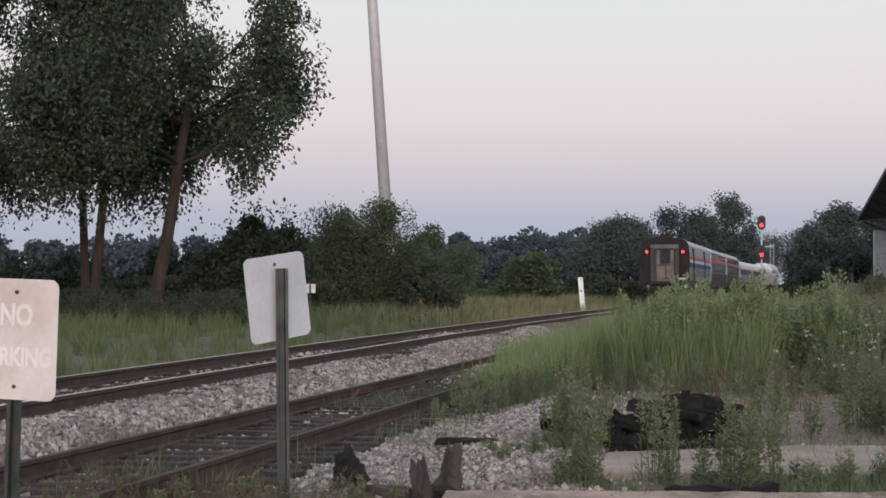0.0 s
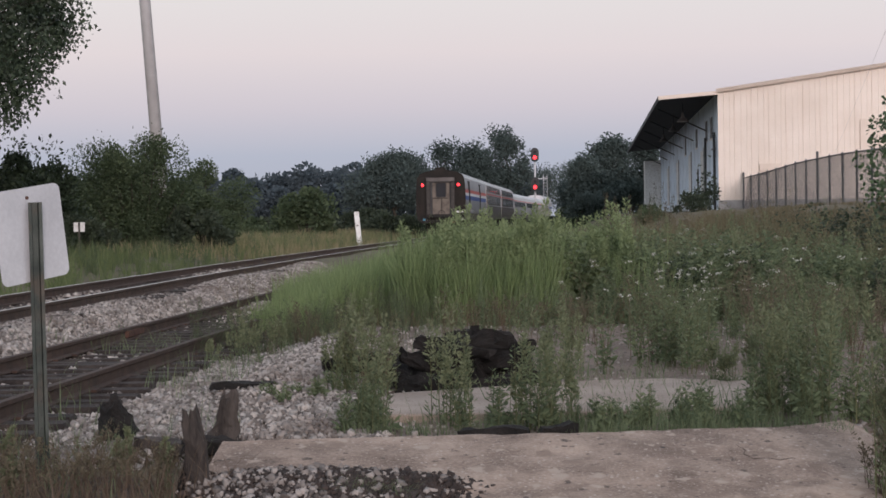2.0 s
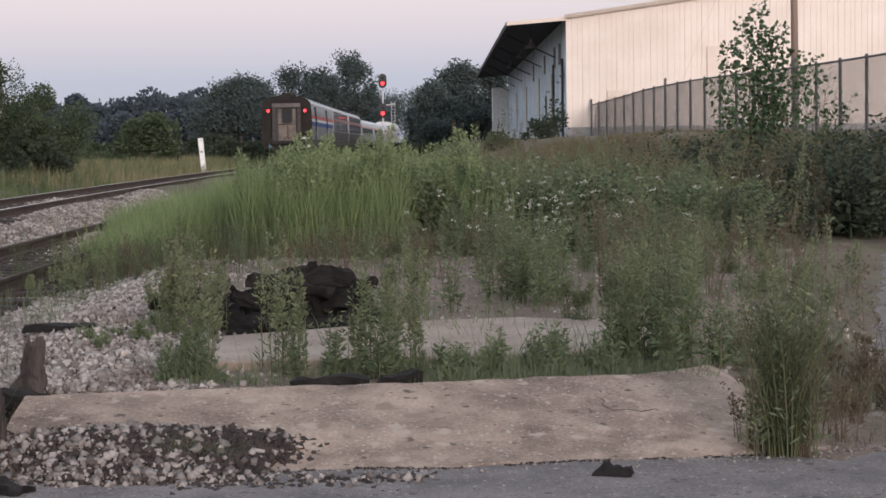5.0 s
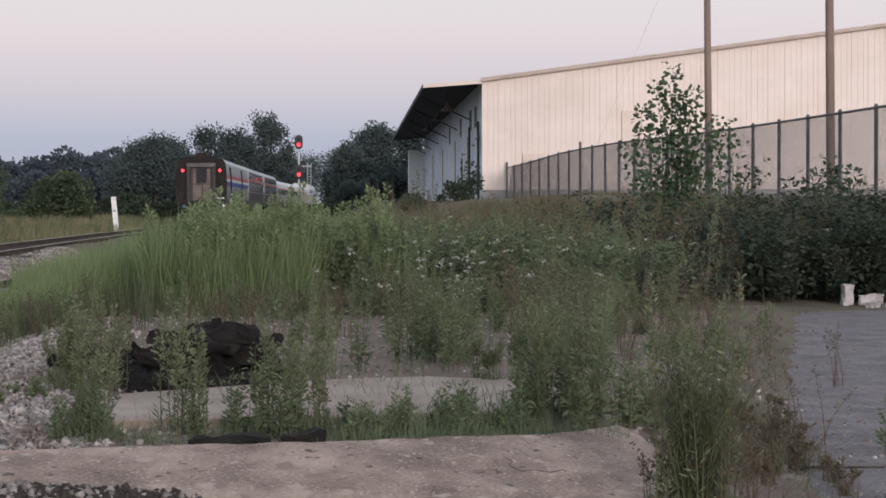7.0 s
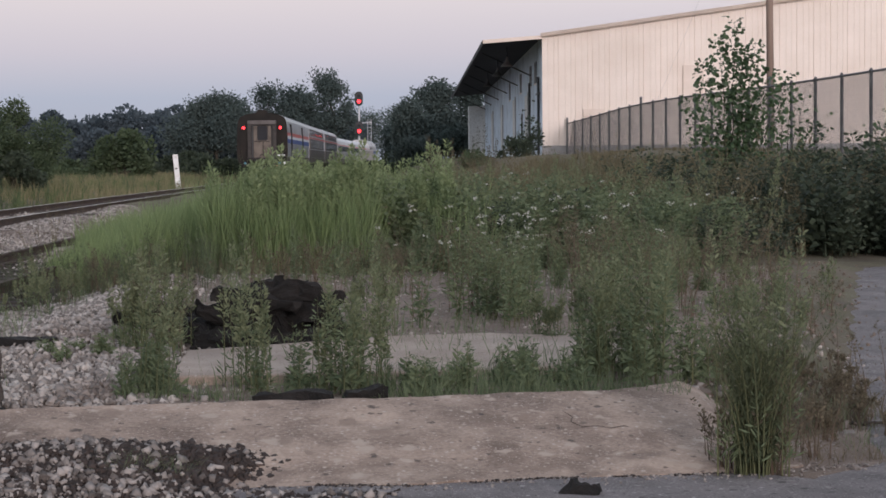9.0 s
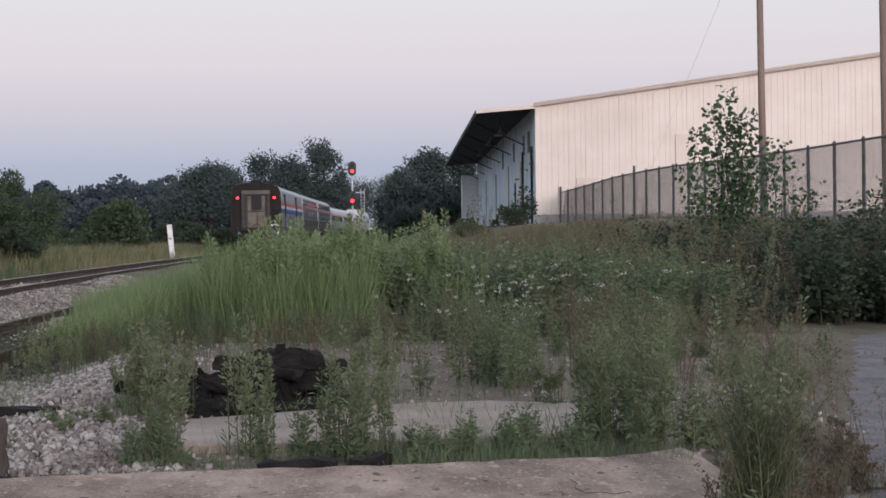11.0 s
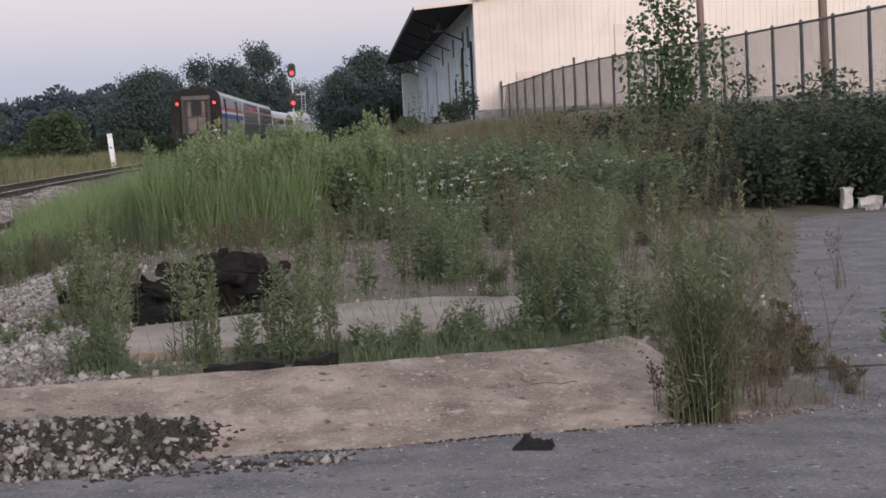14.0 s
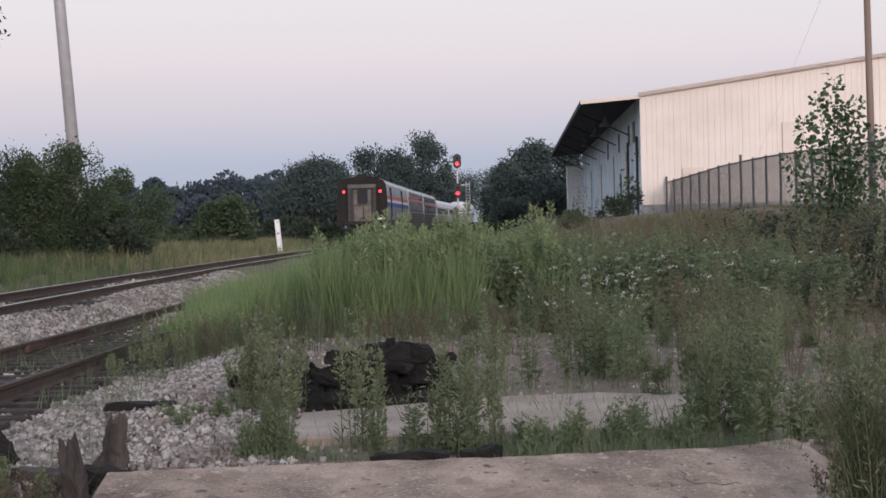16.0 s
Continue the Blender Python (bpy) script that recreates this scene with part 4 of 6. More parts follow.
s0 = 27 + np.arange(n) * step
V, F = [], []
for sign in (1, -1):
    lo_s, hi_s = s0, np.clip(s0 + sign * FH, 27, 100)
    part_up = np.abs(hi_s - lo_s) / FH
    a = np.stack([np.interp(lo_s, FY, FX), lo_s, 2.02 + .16 * np.exp(-((lo_s - 74) / 14) ** 2) - .25 * np.maximum(0, (lo_s - 84) / 16) - .15], -1)
    c = np.stack([np.interp(hi_s, FY, FX), hi_s, 2.02 + .16 * np.exp(-((hi_s - 74) / 14) ** 2) - .25 * np.maximum(0, (hi_s - 84) / 16) - .15 + part_up * (FH + .13)], -1)
    r = .0026
    ring = np.array([[r, 0, 0], [-r, r, 0], [-r, -r, 0]])
    base = len(V)
    V.append(np.concatenate([a[:, None] + ring, c[:, None] + ring], 1).reshape(-1, 3))
    o = (np.arange(n) * 6 + base * n * 6)[:, None, None]
    F.append((np.array([[0, 1, 4, 3], [1, 2, 5, 4], [2, 0, 3, 5]])[None] + o).reshape(-1, 4))
raw("wire_mesh", np.concatenate(V), np.concatenate(F), M_FENCE, fence, "diamond wire mesh")["kind"] = "stuff"


# ---- poles and cables ----
t = thing("steel_pole", pose(-28.8, 140, 0), "tall plain grey tapered steel pole", "pole")
part("shaft", tubem((.35, 0, 0), (-3.0, 0, 50), .50, .31, seg=20), M_GREYPOLE, t, smooth=True)
part("base_flange", tubem((.35, 0, 0), (.35, 0, .6), .60, seg=16), M_GREYPOLE, t)
for px, py, r, top in ((17.9, 80, .17, 16), (16.9, 58, .145, 15)):
    gz = float(land(px, py))
    t = thing("utility_pole", pose(px, py, gz), "weathered brown wooden utility pole", "utility pole", "poles behind the fence")
    part("shaft", tubem((.05, 0, -.3), (-.1, 0, top), r, r * .75, seg=14), M_WOODPOLE, t, smooth=True)
    part("crossarm", boxm(-1.2, 1.2, -.06, .06, top - 1, top - .86), M_WOODPOLE, t)
    for s in (-1.1, -.5, .5, 1.1):
        part("insulator", lathe([(.05, 0), (.06, .06), (.03, .12), (.05, .18), (.02, .2)], 8), M_SKIRT, t).matrix_local = pose(s, 0, top - .86)


def cable(name, a, b, sag, r, label):
    a, b = Vector(a), Vector(b)
    pts = [a.lerp(b, i / 24) - Vector((0, 0, sag * 4 * (i / 24) * (1 - i / 24))) for i in range(25)]
    bm = bmesh.new()
    rings = [[bm.verts.new(p + Vector((r * math.cos(k * 2.094), 0, r * math.sin(k * 2.094)))) for k in range(3)] for p in pts]
    for A, B in zip(rings, rings[1:]):
        for k in range(3):
            bm.faces.new((A[k], A[(k + 1) % 3], B[(k + 1) % 3], B[k]))
    return tagged(part(name, bm, M_GREYPOLE), label, "cable")


cable("guy_wire", (17.8, 80, 15.4), (14.7, 92, 4.0), -.0, .006, "thin pale guy wire from the utility pole")

# ---- far roof glimpsed beyond the trees ----
t = thing("far_house", pose(-42, 330, .3), "far low house with a tan roof", "house")
part("wall", boxm(-5, 5, 0, 7, 0, 2.6), M_WHITEPAINT, t)
part("roof", prism([(-5.4, 2.6), (5.4, 2.6), (4.2, 4.4), (-4.2, 4.4)], -.4, 7.4), M_YELLOWROOF, t)
for x in (-3, 2):
    part("window", boxm(x, x + 1.2, -.03, .01, 1.0, 2.1), M_GLASS, t)


# ---- small things on the ground ----
def blocky(w, d, h, amt, seed, cuts=5):
    bm = boxm(-w / 2, w / 2, -d / 2, d / 2, 0, h)
    bmesh.ops.subdivide_edges(bm, edges=bm.edges[:], cuts=cuts, use_grid_fill=True)
    rough_up(bm, amt, 5, seed)
    return rough_up(bm, amt * .5, 17, seed + 9)


def put(name, bm, m, material, label, category, group=""):
    ob = part(name, bm, material)
    x, y, z = m.translation
    if y > 11.4 and x < 4:
        x, y = yard(x, y)
    m.translation = (x, y, z + float(land(x, y)) - .02)
    ob.matrix_world = m
    return tagged(ob, label, category, group)


def stump(w, h, seed):
    """A split, tapering post end with a jagged top."""
    bm = blocky(w, w * .8, h, w * .32, seed, 7)
    for v in bm.verts:
        s = max(0.0, v.co.z / h)
        v.co.x *= 1.15 - .55 * s
        v.co.y *= 1.15 - .45 * s
        if s > .75:
            v.co.z += noise.noise(v.co * 30 + Vector((seed, 0, 0))) * h * .2
    return bm


put("rotten_stump", stump(.24, .34, 1), pose(-3.34, 14.04, 0, 0, -10, 20), M_CHAR, "dark rotten post stump among dry weeds", "stump", "old post stumps")
put("rotten_stump", stump(.15, .36, 2), pose(-2.34, 13.13, 0, 4, 13, 10), M_OLDWOOD, "leaning grey split post stump", "stump", "old post stumps")
put("rotten_stump", stump(.15, .52, 3), pose(-1.93, 10.3, .04, 4, -7, 10), M_OLDWOOD, "grey splintered post stump beside the apron", "stump", "old post stumps")
put("rotten_stump", stump(.08, .34, 6), pose(-2.04, 10.36, .03, 4, 16, 70), M_CHAR, "dark splinter leaning at the apron", "stump", "old post stumps")
put("rotten_log", blocky(.40, .13, .10, .05, 21), pose(-2.05, 11.35, .16, 0, 4, 4), M_CHAR, "black rotten log end at the apron corner", "log")
put("rotten_log", blocky(.34, .12, .06, .06, 22), pose(-1.76, 9.42, .02, 0, 3, -6), M_CHAR, "dark rotten log on the asphalt by the heap", "log")
for k, (x, y, w, rz) in enumerate(((-1.9, 12.85, .6, 8), (-1.05, 13.0, .7, 3), (-.25, 13.15, .45, -4), (.25, 13.2, .25, 12))):
    put("old_tie", blocky(w, .15, .09, .04, 4 + k), pose(x, y - .06, .04, 0, 0, rz), M_CHAR, "dark rotten tie piece behind the concrete apron", "railway tie", "discarded ties")
put("old_tie", blocky(.9, .16, .08, .03, 5), pose(-2.5, 13.0, .02, 0, 3, -12), M_OLDWOOD, "grey broken tie end on gravel", "railway tie", "discarded ties")
put("old_tie", blocky(.55, .2, .07, .03, 9), pose(-2.79, 17.0, .07, 0, 3, 12), M_CHAR, "dark tie fragment on white gravel", "railway tie", "discarded ties")
for k, (x, y, z, w, d, h, rz, ry) in enumerate(((-.92, 17.3, 0, .36, .4, .34, 20, 8), (-.55, 17.45, 0, .42, .4, .38, -30, -6), (-.15, 17.4, 0, .26, .36, .3, 10, 4), (-1.5, 18.6, 0, .5, .4, .24, 30, 0), (-1.9, 18.9, 0, .5, .4, .2, -10, 6))):
    put("charred_block", blocky(w, d, h, .10, 10 + k, 7), pose(x, y, z, 0, ry, rz), M_CHAR, "black charred timber chunk in the weeds", "timber", "charred heap")
for k, (x, y, z, l, rz, ry) in enumerate(((-.75, 17.05, .34, 1.0, 6, 7), (-.45, 17.2, .38, .8, -14, -9), (-1.0, 17.15, .22, .7, 25, 14), (-.2, 17.1, .26, .75, -38, -18), (-.35, 17.0, .05, .9, 12, 4), (-.95, 16.95, .03, .8, -20, -3),
                                         (-.3, 17.5, .34, .6, 65, 18), (-.7, 17.4, .36, .6, 40, -12), (-.1, 17.3, .02, .5, 30, 20), (-1.25, 17.3, .05, .7, -50, 10), (-1.6, 18.3, .12, .9, 15, 6))):
    put("charred_beam", blocky(l * .72, .12 + .03 * (k % 3), .12, .085, 70 + k, 7), pose(x, y, z, 0, ry, rz), M_CHAR, "splintered burnt beam in a black heap", "timber", "charred heap")
lump = blocky(.18, .12, .08, .05, 37, 7)
for v in lump.verts:
    v.co.x *= 1.1 - .45 * max(0.0, v.co.z / .08)
    v.co.y *= 1.1 - .55 * max(0.0, v.co.z / .08)
put("charred_lump", lump, pose(1.30, 9.60, .012, 0, 10, -28), M_CHAR, "black lump of wood on the asphalt edge", "debris")
for k, (x, y, w, d, h, rz) in enumerate(((8.75, 29.0, .18, .16, .32, 10), (9.1, 28.9, .36, .25, .17, -8), (9.45, 28.6, .3, .24, .13, 30), (9.0, 28.5, .2, .16, .08, 50), (9.8, 28.9, .2, .18, .1, 15))):
    put("concrete_chunk", blocky(w, d, h, .04, 40 + k), pose(x, y, .0, 0, 0, rz), M_RUBBLE, "broken white concrete chunk at the lot edge", "rubble", "rubble at the lot edge")
for k in range(16):
    x, y = random.uniform(2.5, 3.5), random.uniform(9.9, 14)
    put("loose_rock", blocky(random.uniform(.03, .08), random.uniform(.03, .07), random.uniform(.02, .045), .03, 60 + k, 2), pose(x, y, .01, 0, 0, random.uniform(0, 90)), M_STONE2, "pale loose rock on crumbled asphalt", "rock", "loose rocks")
tw = tubem((3.1, 11.7, .03), (3.75, 11.6, .035), .012, .006, seg=5)
tagged(part("fallen_stick", tw, M_OLDWOOD), "thin dead stick lying on asphalt", "stick")


# ---- plants ----
def strips(P, D, W, L_, bend, segs=3, taper=(1, .85, .5, .06)):
    """Blades: root P, lean direction D (n, 2), width W, length L_, bend: how far the tip leans. Ribbons of segs quads."""
    n = len(P)
    turn = rng.uniform(0, 6.283, n)
    side = np.stack([np.cos(turn), np.sin(turn), np.zeros(n)], -1)
    V = np.empty((n, (segs + 1) * 2, 3))
    for k in range(segs + 1):
        t = k / segs
        c = P + np.stack([D[:, 0] * bend * t * t, D[:, 1] * bend * t * t, L_ * (t - .18 * t * t * (bend / np.maximum(L_, .01)))], -1)
        w = (W * taper[min(k, len(taper) - 1)])[:, None] * side * .5
        V[:, 2 * k], V[:, 2 * k + 1] = c - w, c + w
    q = np.array([[2 * k, 2 * k + 1, 2 * k + 3, 2 * k + 2] for k in range(segs)])
    F = q[None] + (np.arange(n) * (segs + 1) * 2)[:, None, None]
    return V.reshape(-1, 3), F.reshape(-1, 4)


def headings(n):
    a = rng.uniform(0, 6.283, n)
    return np.stack([np.cos(a), np.sin(a)], -1)


def patchy(x, y, s, seed):
    """Cheap smooth noise, 0 to 1."""
    v = 0
    for i, f in enumerate((1.0, 2.1, 4.3)):
        v = v + (np.sin(x * s * f + seed + i * 1.7 + 1.3 * np.sin(y * s * f * .8 + seed)) * np.cos(y * s * f * 1.1 - seed * 2 + i)) / (1.6 ** i)
    return .5 + .25 * v


def ceiling(x, y):
    """How high plants on the bank reach."""
    return np.where(x > 0, 1.50 + .0085 * y, 1.55 + .006 * y)


def grass_field(name, n, x0, x1, y0, y1, h0, h1, w, material, label, keep=None, seed=1.0, gather=1.0, bend=.35, tuft=0):
    """Blades, strewn evenly or, with tuft blades to a root, in tussocks that fan out."""
    if tuft:
        k = n // tuft
        cx, cy = rng.uniform(x0, x1, k), y0 + (y1 - y0) * rng.random(k) ** gather
        own, size = np.repeat(np.arange(k), tuft), rng.uniform(.62, 1.12, k)
        off = rng.normal(0, .085, (k * tuft, 2)) * rng.uniform(.6, 1.6, k)[own][:, None]
        x, y, tall = cx[own] + off[:, 0], cy[own] + off[:, 1], size[own]
        n = k * tuft
    else:
        x, y = rng.uniform(x0, x1, n), y0 + (y1 - y0) * rng.random(n) ** gather
        tall, off = np.ones(n), None
    m = np.ones(n, bool) if keep is None else keep(x, y)
    x, y, tall = x[m], y[m], tall[m]
    n = len(x)
    h = (h0 + (h1 - h0) * rng.random(n)) * (.45 + .55 * patchy(x, y, .8, seed) + .5 * patchy(x, y, 2.6, seed + 4))
    bank = (x > -5.5) & (y > 24.5) & (y < 100)
    h = np.where(bank, h * (.45 + .55 * smooth(-4.2, -.8, x)), h)
    h = np.where(bank, np.minimum(h, (ceiling(x, y) - land(x, y)) * rng.uniform(.8, 1.06, n)), h)
    h = np.maximum(h * tall, .12)
    P = np.stack([x, y, land(x, y) - .03], -1)
    way = headings(n)
    if tuft:
        way = off[m] / .1 + .6 * way
        way /= np.linalg.norm(way, axis=1, keepdims=True)
    V, F = strips(P, way, rng.uniform(.6, 1.3, n) * w, h, h * rng.uniform(.05, bend, n))
    return tagged(raw(name, V, F, material), label, "grass", kind="stuff")


def leaves(C, N, L_, W, fine=False):
    """Leaf shapes at C with outward way N, one island each: folded lozenges, or with fine six-cornered ones."""
    n = len(C)
    N = N / np.maximum(np.linalg.norm(N, axis=1, keepdims=True), 1e-6)
    S = np.cross(N, rng.normal(size=(n, 3)))
    S /= np.maximum(np.linalg.norm(S, axis=1, keepdims=True), 1e-6)
    U = np.cross(S, N)
    l, w = L_[:, None], W[:, None]
    if fine:
        pts = [C, C + N * l * .35 + S * w * .5 + U * w * .12, C + N * l * .75 + S * w * .36 + U * w * .1, C + N * l, C + N * l * .75 - S * w * .36 + U * w * .1, C + N * l * .35 - S * w * .5 + U * w * .12]
        q = np.array([[0, 1, 2, 3], [0, 3, 4, 5]])
    else:
        pts = [C, C + N * l * .48 + S * w * .58 + U * w * .13, C + N * l, C + N * l * .48 - S * w * .58 + U * w * .13]
        q = np.array([[0, 1, 2, 3]])
    V = np.stack(pts, 1).reshape(-1, 3)
    F = (q[None] + (np.arange(n) * len(pts))[:, None, None]).reshape(-1, 4)
    return V, F


def join(parts):
    V, F, o = [], [], 0
    for v, f in parts:
        V.append(v)
        F.append(f + o)
        o += len(v)
    return np.concatenate(V), np.concatenate(F)


def not_paved(x, y):
    return ~((x > 6.2) & (y < 29.2)) & (y > 25.2 + 1.1 * np.sin(x * 1.9) - .4 * np.cos(x * 4.1))


# tall grass on the bank
grass_field("tall_grass", 64000, -5.0, 2.2, 25.4, 36, .8, 1.5, .016, M_GRASS, "bright green tall grass in dense stands", lambda x, y: not_paved(x, y) & (x > -3.8 - .09 * (y - 26) + .3 * np.sin(y * 2.3)) & (patchy(x, y, 2.2, 11) > .33) & (x < 1.2 + rng.normal(0, .6, len(x))), 1.0, 1.5, .36, 30)
grass_field("dry_undergrass", 9000, -5.2, 1.6, 24.6, 34, .15, .5, .012, M_BROWNWEED, "dry brown grass round the foot of the stand", lambda x, y: not_paved(x, y + 1.0) & (x > -4.1 - .09 * (y - 26)), 3.0, 1.6, .5)
grass_field("mixed_grass", 22000, .2, 8, 26, 46, .6, 1.15, .017, M_WEED, "green mixed weeds on the rising bank", lambda x, y: not_paved(x, y) & (patchy(x, y, 2.0, 4) > .4) & ~((x > 5.4) & (y < 33)), 5.0, 1.4, .7, 26)
grass_field("brown_grass", 16000, 2.0, 14, 31, 46, .9, 1.45, .018, M_BROWNWEED, "brown seeding grass along the bank top", lambda x, y: not_paved(x, y) & (patchy(x, y, 1.6, 6) > .42), 7.0, 1.1, .6, 26)
grass_field("far_bank_brown", 26000, .5, 14, 35, 60, .5, 1.2, .02, M_BROWNWEED, "brown grass on top of the bank", lambda x, y: (x < 12.5) & (patchy(x, y, 1.1, 5) > .35), 9.5, 1.3, .6, 26)
grass_field("far_bank_grass", 24000, -6, 3, 36, 110, .4, 1.0, .03, M_GRASS, "green grass behind the bank", lambda x, y: (x < .5 + rng.normal(0, 1, len(x))) & (x - track_x(y) > 2.5 + .02 * np.maximum(0, 60 - y) * 3) & (x < 10.5 + (100 - y) * .04), 9.0, 1.6, .4)
grass_field("track_side_grass", 60000, -34, -9, 17, 140, .35, .85, .026, M_TRACKGRASS, "low green grass beyond the track", lambda x, y: (track_x(y) - x > 2.5), 2.0, 1.3, .7, 20)
grass_field("track_side_dry_grass", 22000, -30, -9, 70, 180, .35, .8, .035, M_GRASSDRY, "yellowed grass strip beyond the track", lambda x, y: (track_x(y) - x > 2.4), 2.6, 1.0, .5)
grass_field("verge_green", 900, -5.2, -2.0, 9.2, 12.8, .1, .4, .007, M_WEED, "thin green grass by the sign post", lambda x, y: x < -2.0 + rng.normal(0, .25, len(x)), 5.0, 1.0, .8)
grass_field("verge_weeds", 4600, -5.2, -1.7, 9.0, 12.8, .08, .42, .006, M_DEADSTEM, "dry dead weeds by the sign post", lambda x, y: (x < -1.98 + rng.normal(0, .2, len(x))) & ((y < 11.3 + rng.normal(0, .25, len(x))) | (x < -3.5)), 4.0, 1.0, .8)
grass_field("siding_tufts", 5200, -6.4, -2.6, 12, 27, .08, .4, .010, M_WEED, "sparse tufts growing through the siding", lambda x, y: patchy(x, y, 1.9, 3) > .62, 8.0, 1.0, .6)
grass_field("yard_tufts", 6500, -1.5, 6.0, 12.0, 24.6, .08, .32, .009, M_WEED, "short green tufts between the slabs", lambda x, y: (patchy(x, y, 1.6, 5) > .56) & (x < 2.4 + .27 * (y - 12)), 6.0, 1.0, .6)
grass_field("lot_edge_grass", 3600, 2.35, 3.75, 10.3, 14.6, .05, .22, .006, M_RUSSET, "low dead grass on the crumbled lot edge", lambda x, y: (patchy(x, y, 2.6, 3) > .42) & (np.abs(x - 2.75 - .16 * (y - 10.5)) < .55), 3.0, 1.0, .9)
grass_field("lot_edge_green", 900, 2.4, 3.6, 10.5, 14.6, .06, .2, .006, M_WEED, "thin green grass on the crumbled lot edge", lambda x, y: (patchy(x, y, 2.2, 8) > .5) & (np.abs(x - 2.7 - .16 * (y - 10.5)) < .5), 5.0, 1.0, .8)
grass_field("heap_tuft", 420, -1.05, -.66, 9.9, 10.12, .12, .24, .005, M_WEED, "small green tuft on the stone heap", None, 6.0, 1.0, .8)
grass_field("apron_weeds", 4600, -1.3, 2.2, 11.6, 12.7, .05, .24, .007, M_WEED, "short weeds along the back of the apron", lambda x, y: (patchy(x, y, 2.4, 2) > .36) & ((x > .1) | (y > 11.9)), 6.0, 1.3, .6)


WEEDS = {  # lean from, to, leaves per metre, leaf length, width share, side reach, leaf rise from, to
    "leafy": (.02, .26, 58, .070, .25, .08, -.5, 1.2), "plume": (.03, .2, 58, .055, .15, .05, .1, 1.6), "dead": (.05, .6, 40, .034, .12, .14, .2, 1.4),
    "spike": (.01, .12, 84, .05, .16, .03, .3, 1.6), "fan": (.06, .50, 150, .046, .11, .07, .6, 2.6), "bushy": (.08, .42, 74, .095, .46, .20, -.3, .8)}
PLUMES = {  # flecks, where the plume begins, reach at its foot, fleck length
    "plume": (80, .62, .045, .036), "spike": (230, .40, .058, .040), "dead": (26, .7, .06, .03)}


def weed(h, n, kind, spread=.16):
    """Arrays of one upright weed: stems, leaves on short side shoots, plume."""
    st, lv, pl = [], [], []
    lean0, lean1, per, size0, share, reach, rise0, rise1 = WEEDS[kind]
    roots = np.stack([rng.normal(0, spread * .22, n), rng.normal(0, spread * .22, n), np.zeros(n)], -1)
    for i in range(n):
        hh = h * rng.uniform(.6, 1.0)
        turn = rng.uniform(0, 6.283)
        lean = np.array([math.cos(turn), math.sin(turn)]) * hh * rng.uniform(lean0, lean1)
        m = int(18 + per * hh)
        ts = rng.uniform(.08, .97, m)
        a = rng.uniform(0, 6.283, m)
        out = rng.random(m) * reach * hh * np.sin(np.pi * np.clip(ts * .9 + .08, 0, 1))
        c = roots[i] + np.stack([lean[0] * ts * ts + np.cos(a) * out, lean[1] * ts * ts + np.sin(a) * out, hh * ts + out * .5], -1)
        N = np.stack([np.cos(a), np.sin(a), rng.uniform(rise0, rise1, m)], -1)
        size = size0 * (1.25 - .8 * ts if kind != "fan" else .95 - .3 * ts) * rng.uniform(.6, 1.3, m)
        lv.append(leaves(c, N, size, size * share))
        line = np.linspace(0, 1, 5)
        ctr = roots[i] + np.stack([lean[0] * line ** 2, lean[1] * line ** 2, hh * line], -1)
        w = .0045 * (1.2 - line)
        vv = np.stack([ctr + np.stack([np.cos(b) * w, np.sin(b) * w, 0 * w], -1) for b in (0, 2.094, 4.189)], 1)
        ff = np.array([[j * 3 + q, j * 3 + (q + 1) % 3, j * 3 + 3 + (q + 1) % 3, j * 3 + 3 + q] for j in range(4) for q in range(3)])
        st.append((vv.reshape(-1, 3), ff))
        if kind in PLUMES:
            m, foot, wide, fleck = PLUMES[kind]
            ts = rng.uniform(foot, 1.05, m)
            a = rng.uniform(0, 6.283, m)
            out = np.sqrt(rng.random(m)) * wide * hh * np.clip(1.12 - (ts - foot) / (1.05 - foot), 0, 1)
            c = roots[i] + np.stack([lean[0] * ts * ts + np.cos(a) * out, lean[1] * ts * ts + np.sin(a) * out, hh * ts], -1)
            N = np.stack([np.cos(a), np.sin(a), rng.uniform(.2, 1.5, m)], -1)
            size = fleck * (1.35 - .6 * ts) * rng.uniform(.6, 1.5, m)
            pl.append(leaves(c, N, size, size * .34))
    return st, lv, pl


def plant_weed(x, y, h, n, kind, label, group):
    t = thing("weed", pose(x, y, float(land(x, y)) - .01), label, "weed", group)
    st, lv, pl = weed(h, n, kind, .08 if kind == "fan" else .12 + h * .12)
    raw("stem", *join(st), M_DEADSTEM if kind == "dead" else M_STEM, t)["kind"] = "stuff"
    raw("leaf", *join(lv), M_RUSSET if kind == "dead" else M_FAN if kind == "fan" else M_WEED, t)["kind"] = "stuff"
    if pl:
        raw("plume", *join(pl), M_WEEDPALE if kind == "plume" else M_RUSSET, t)["kind"] = "stuff"
    return t


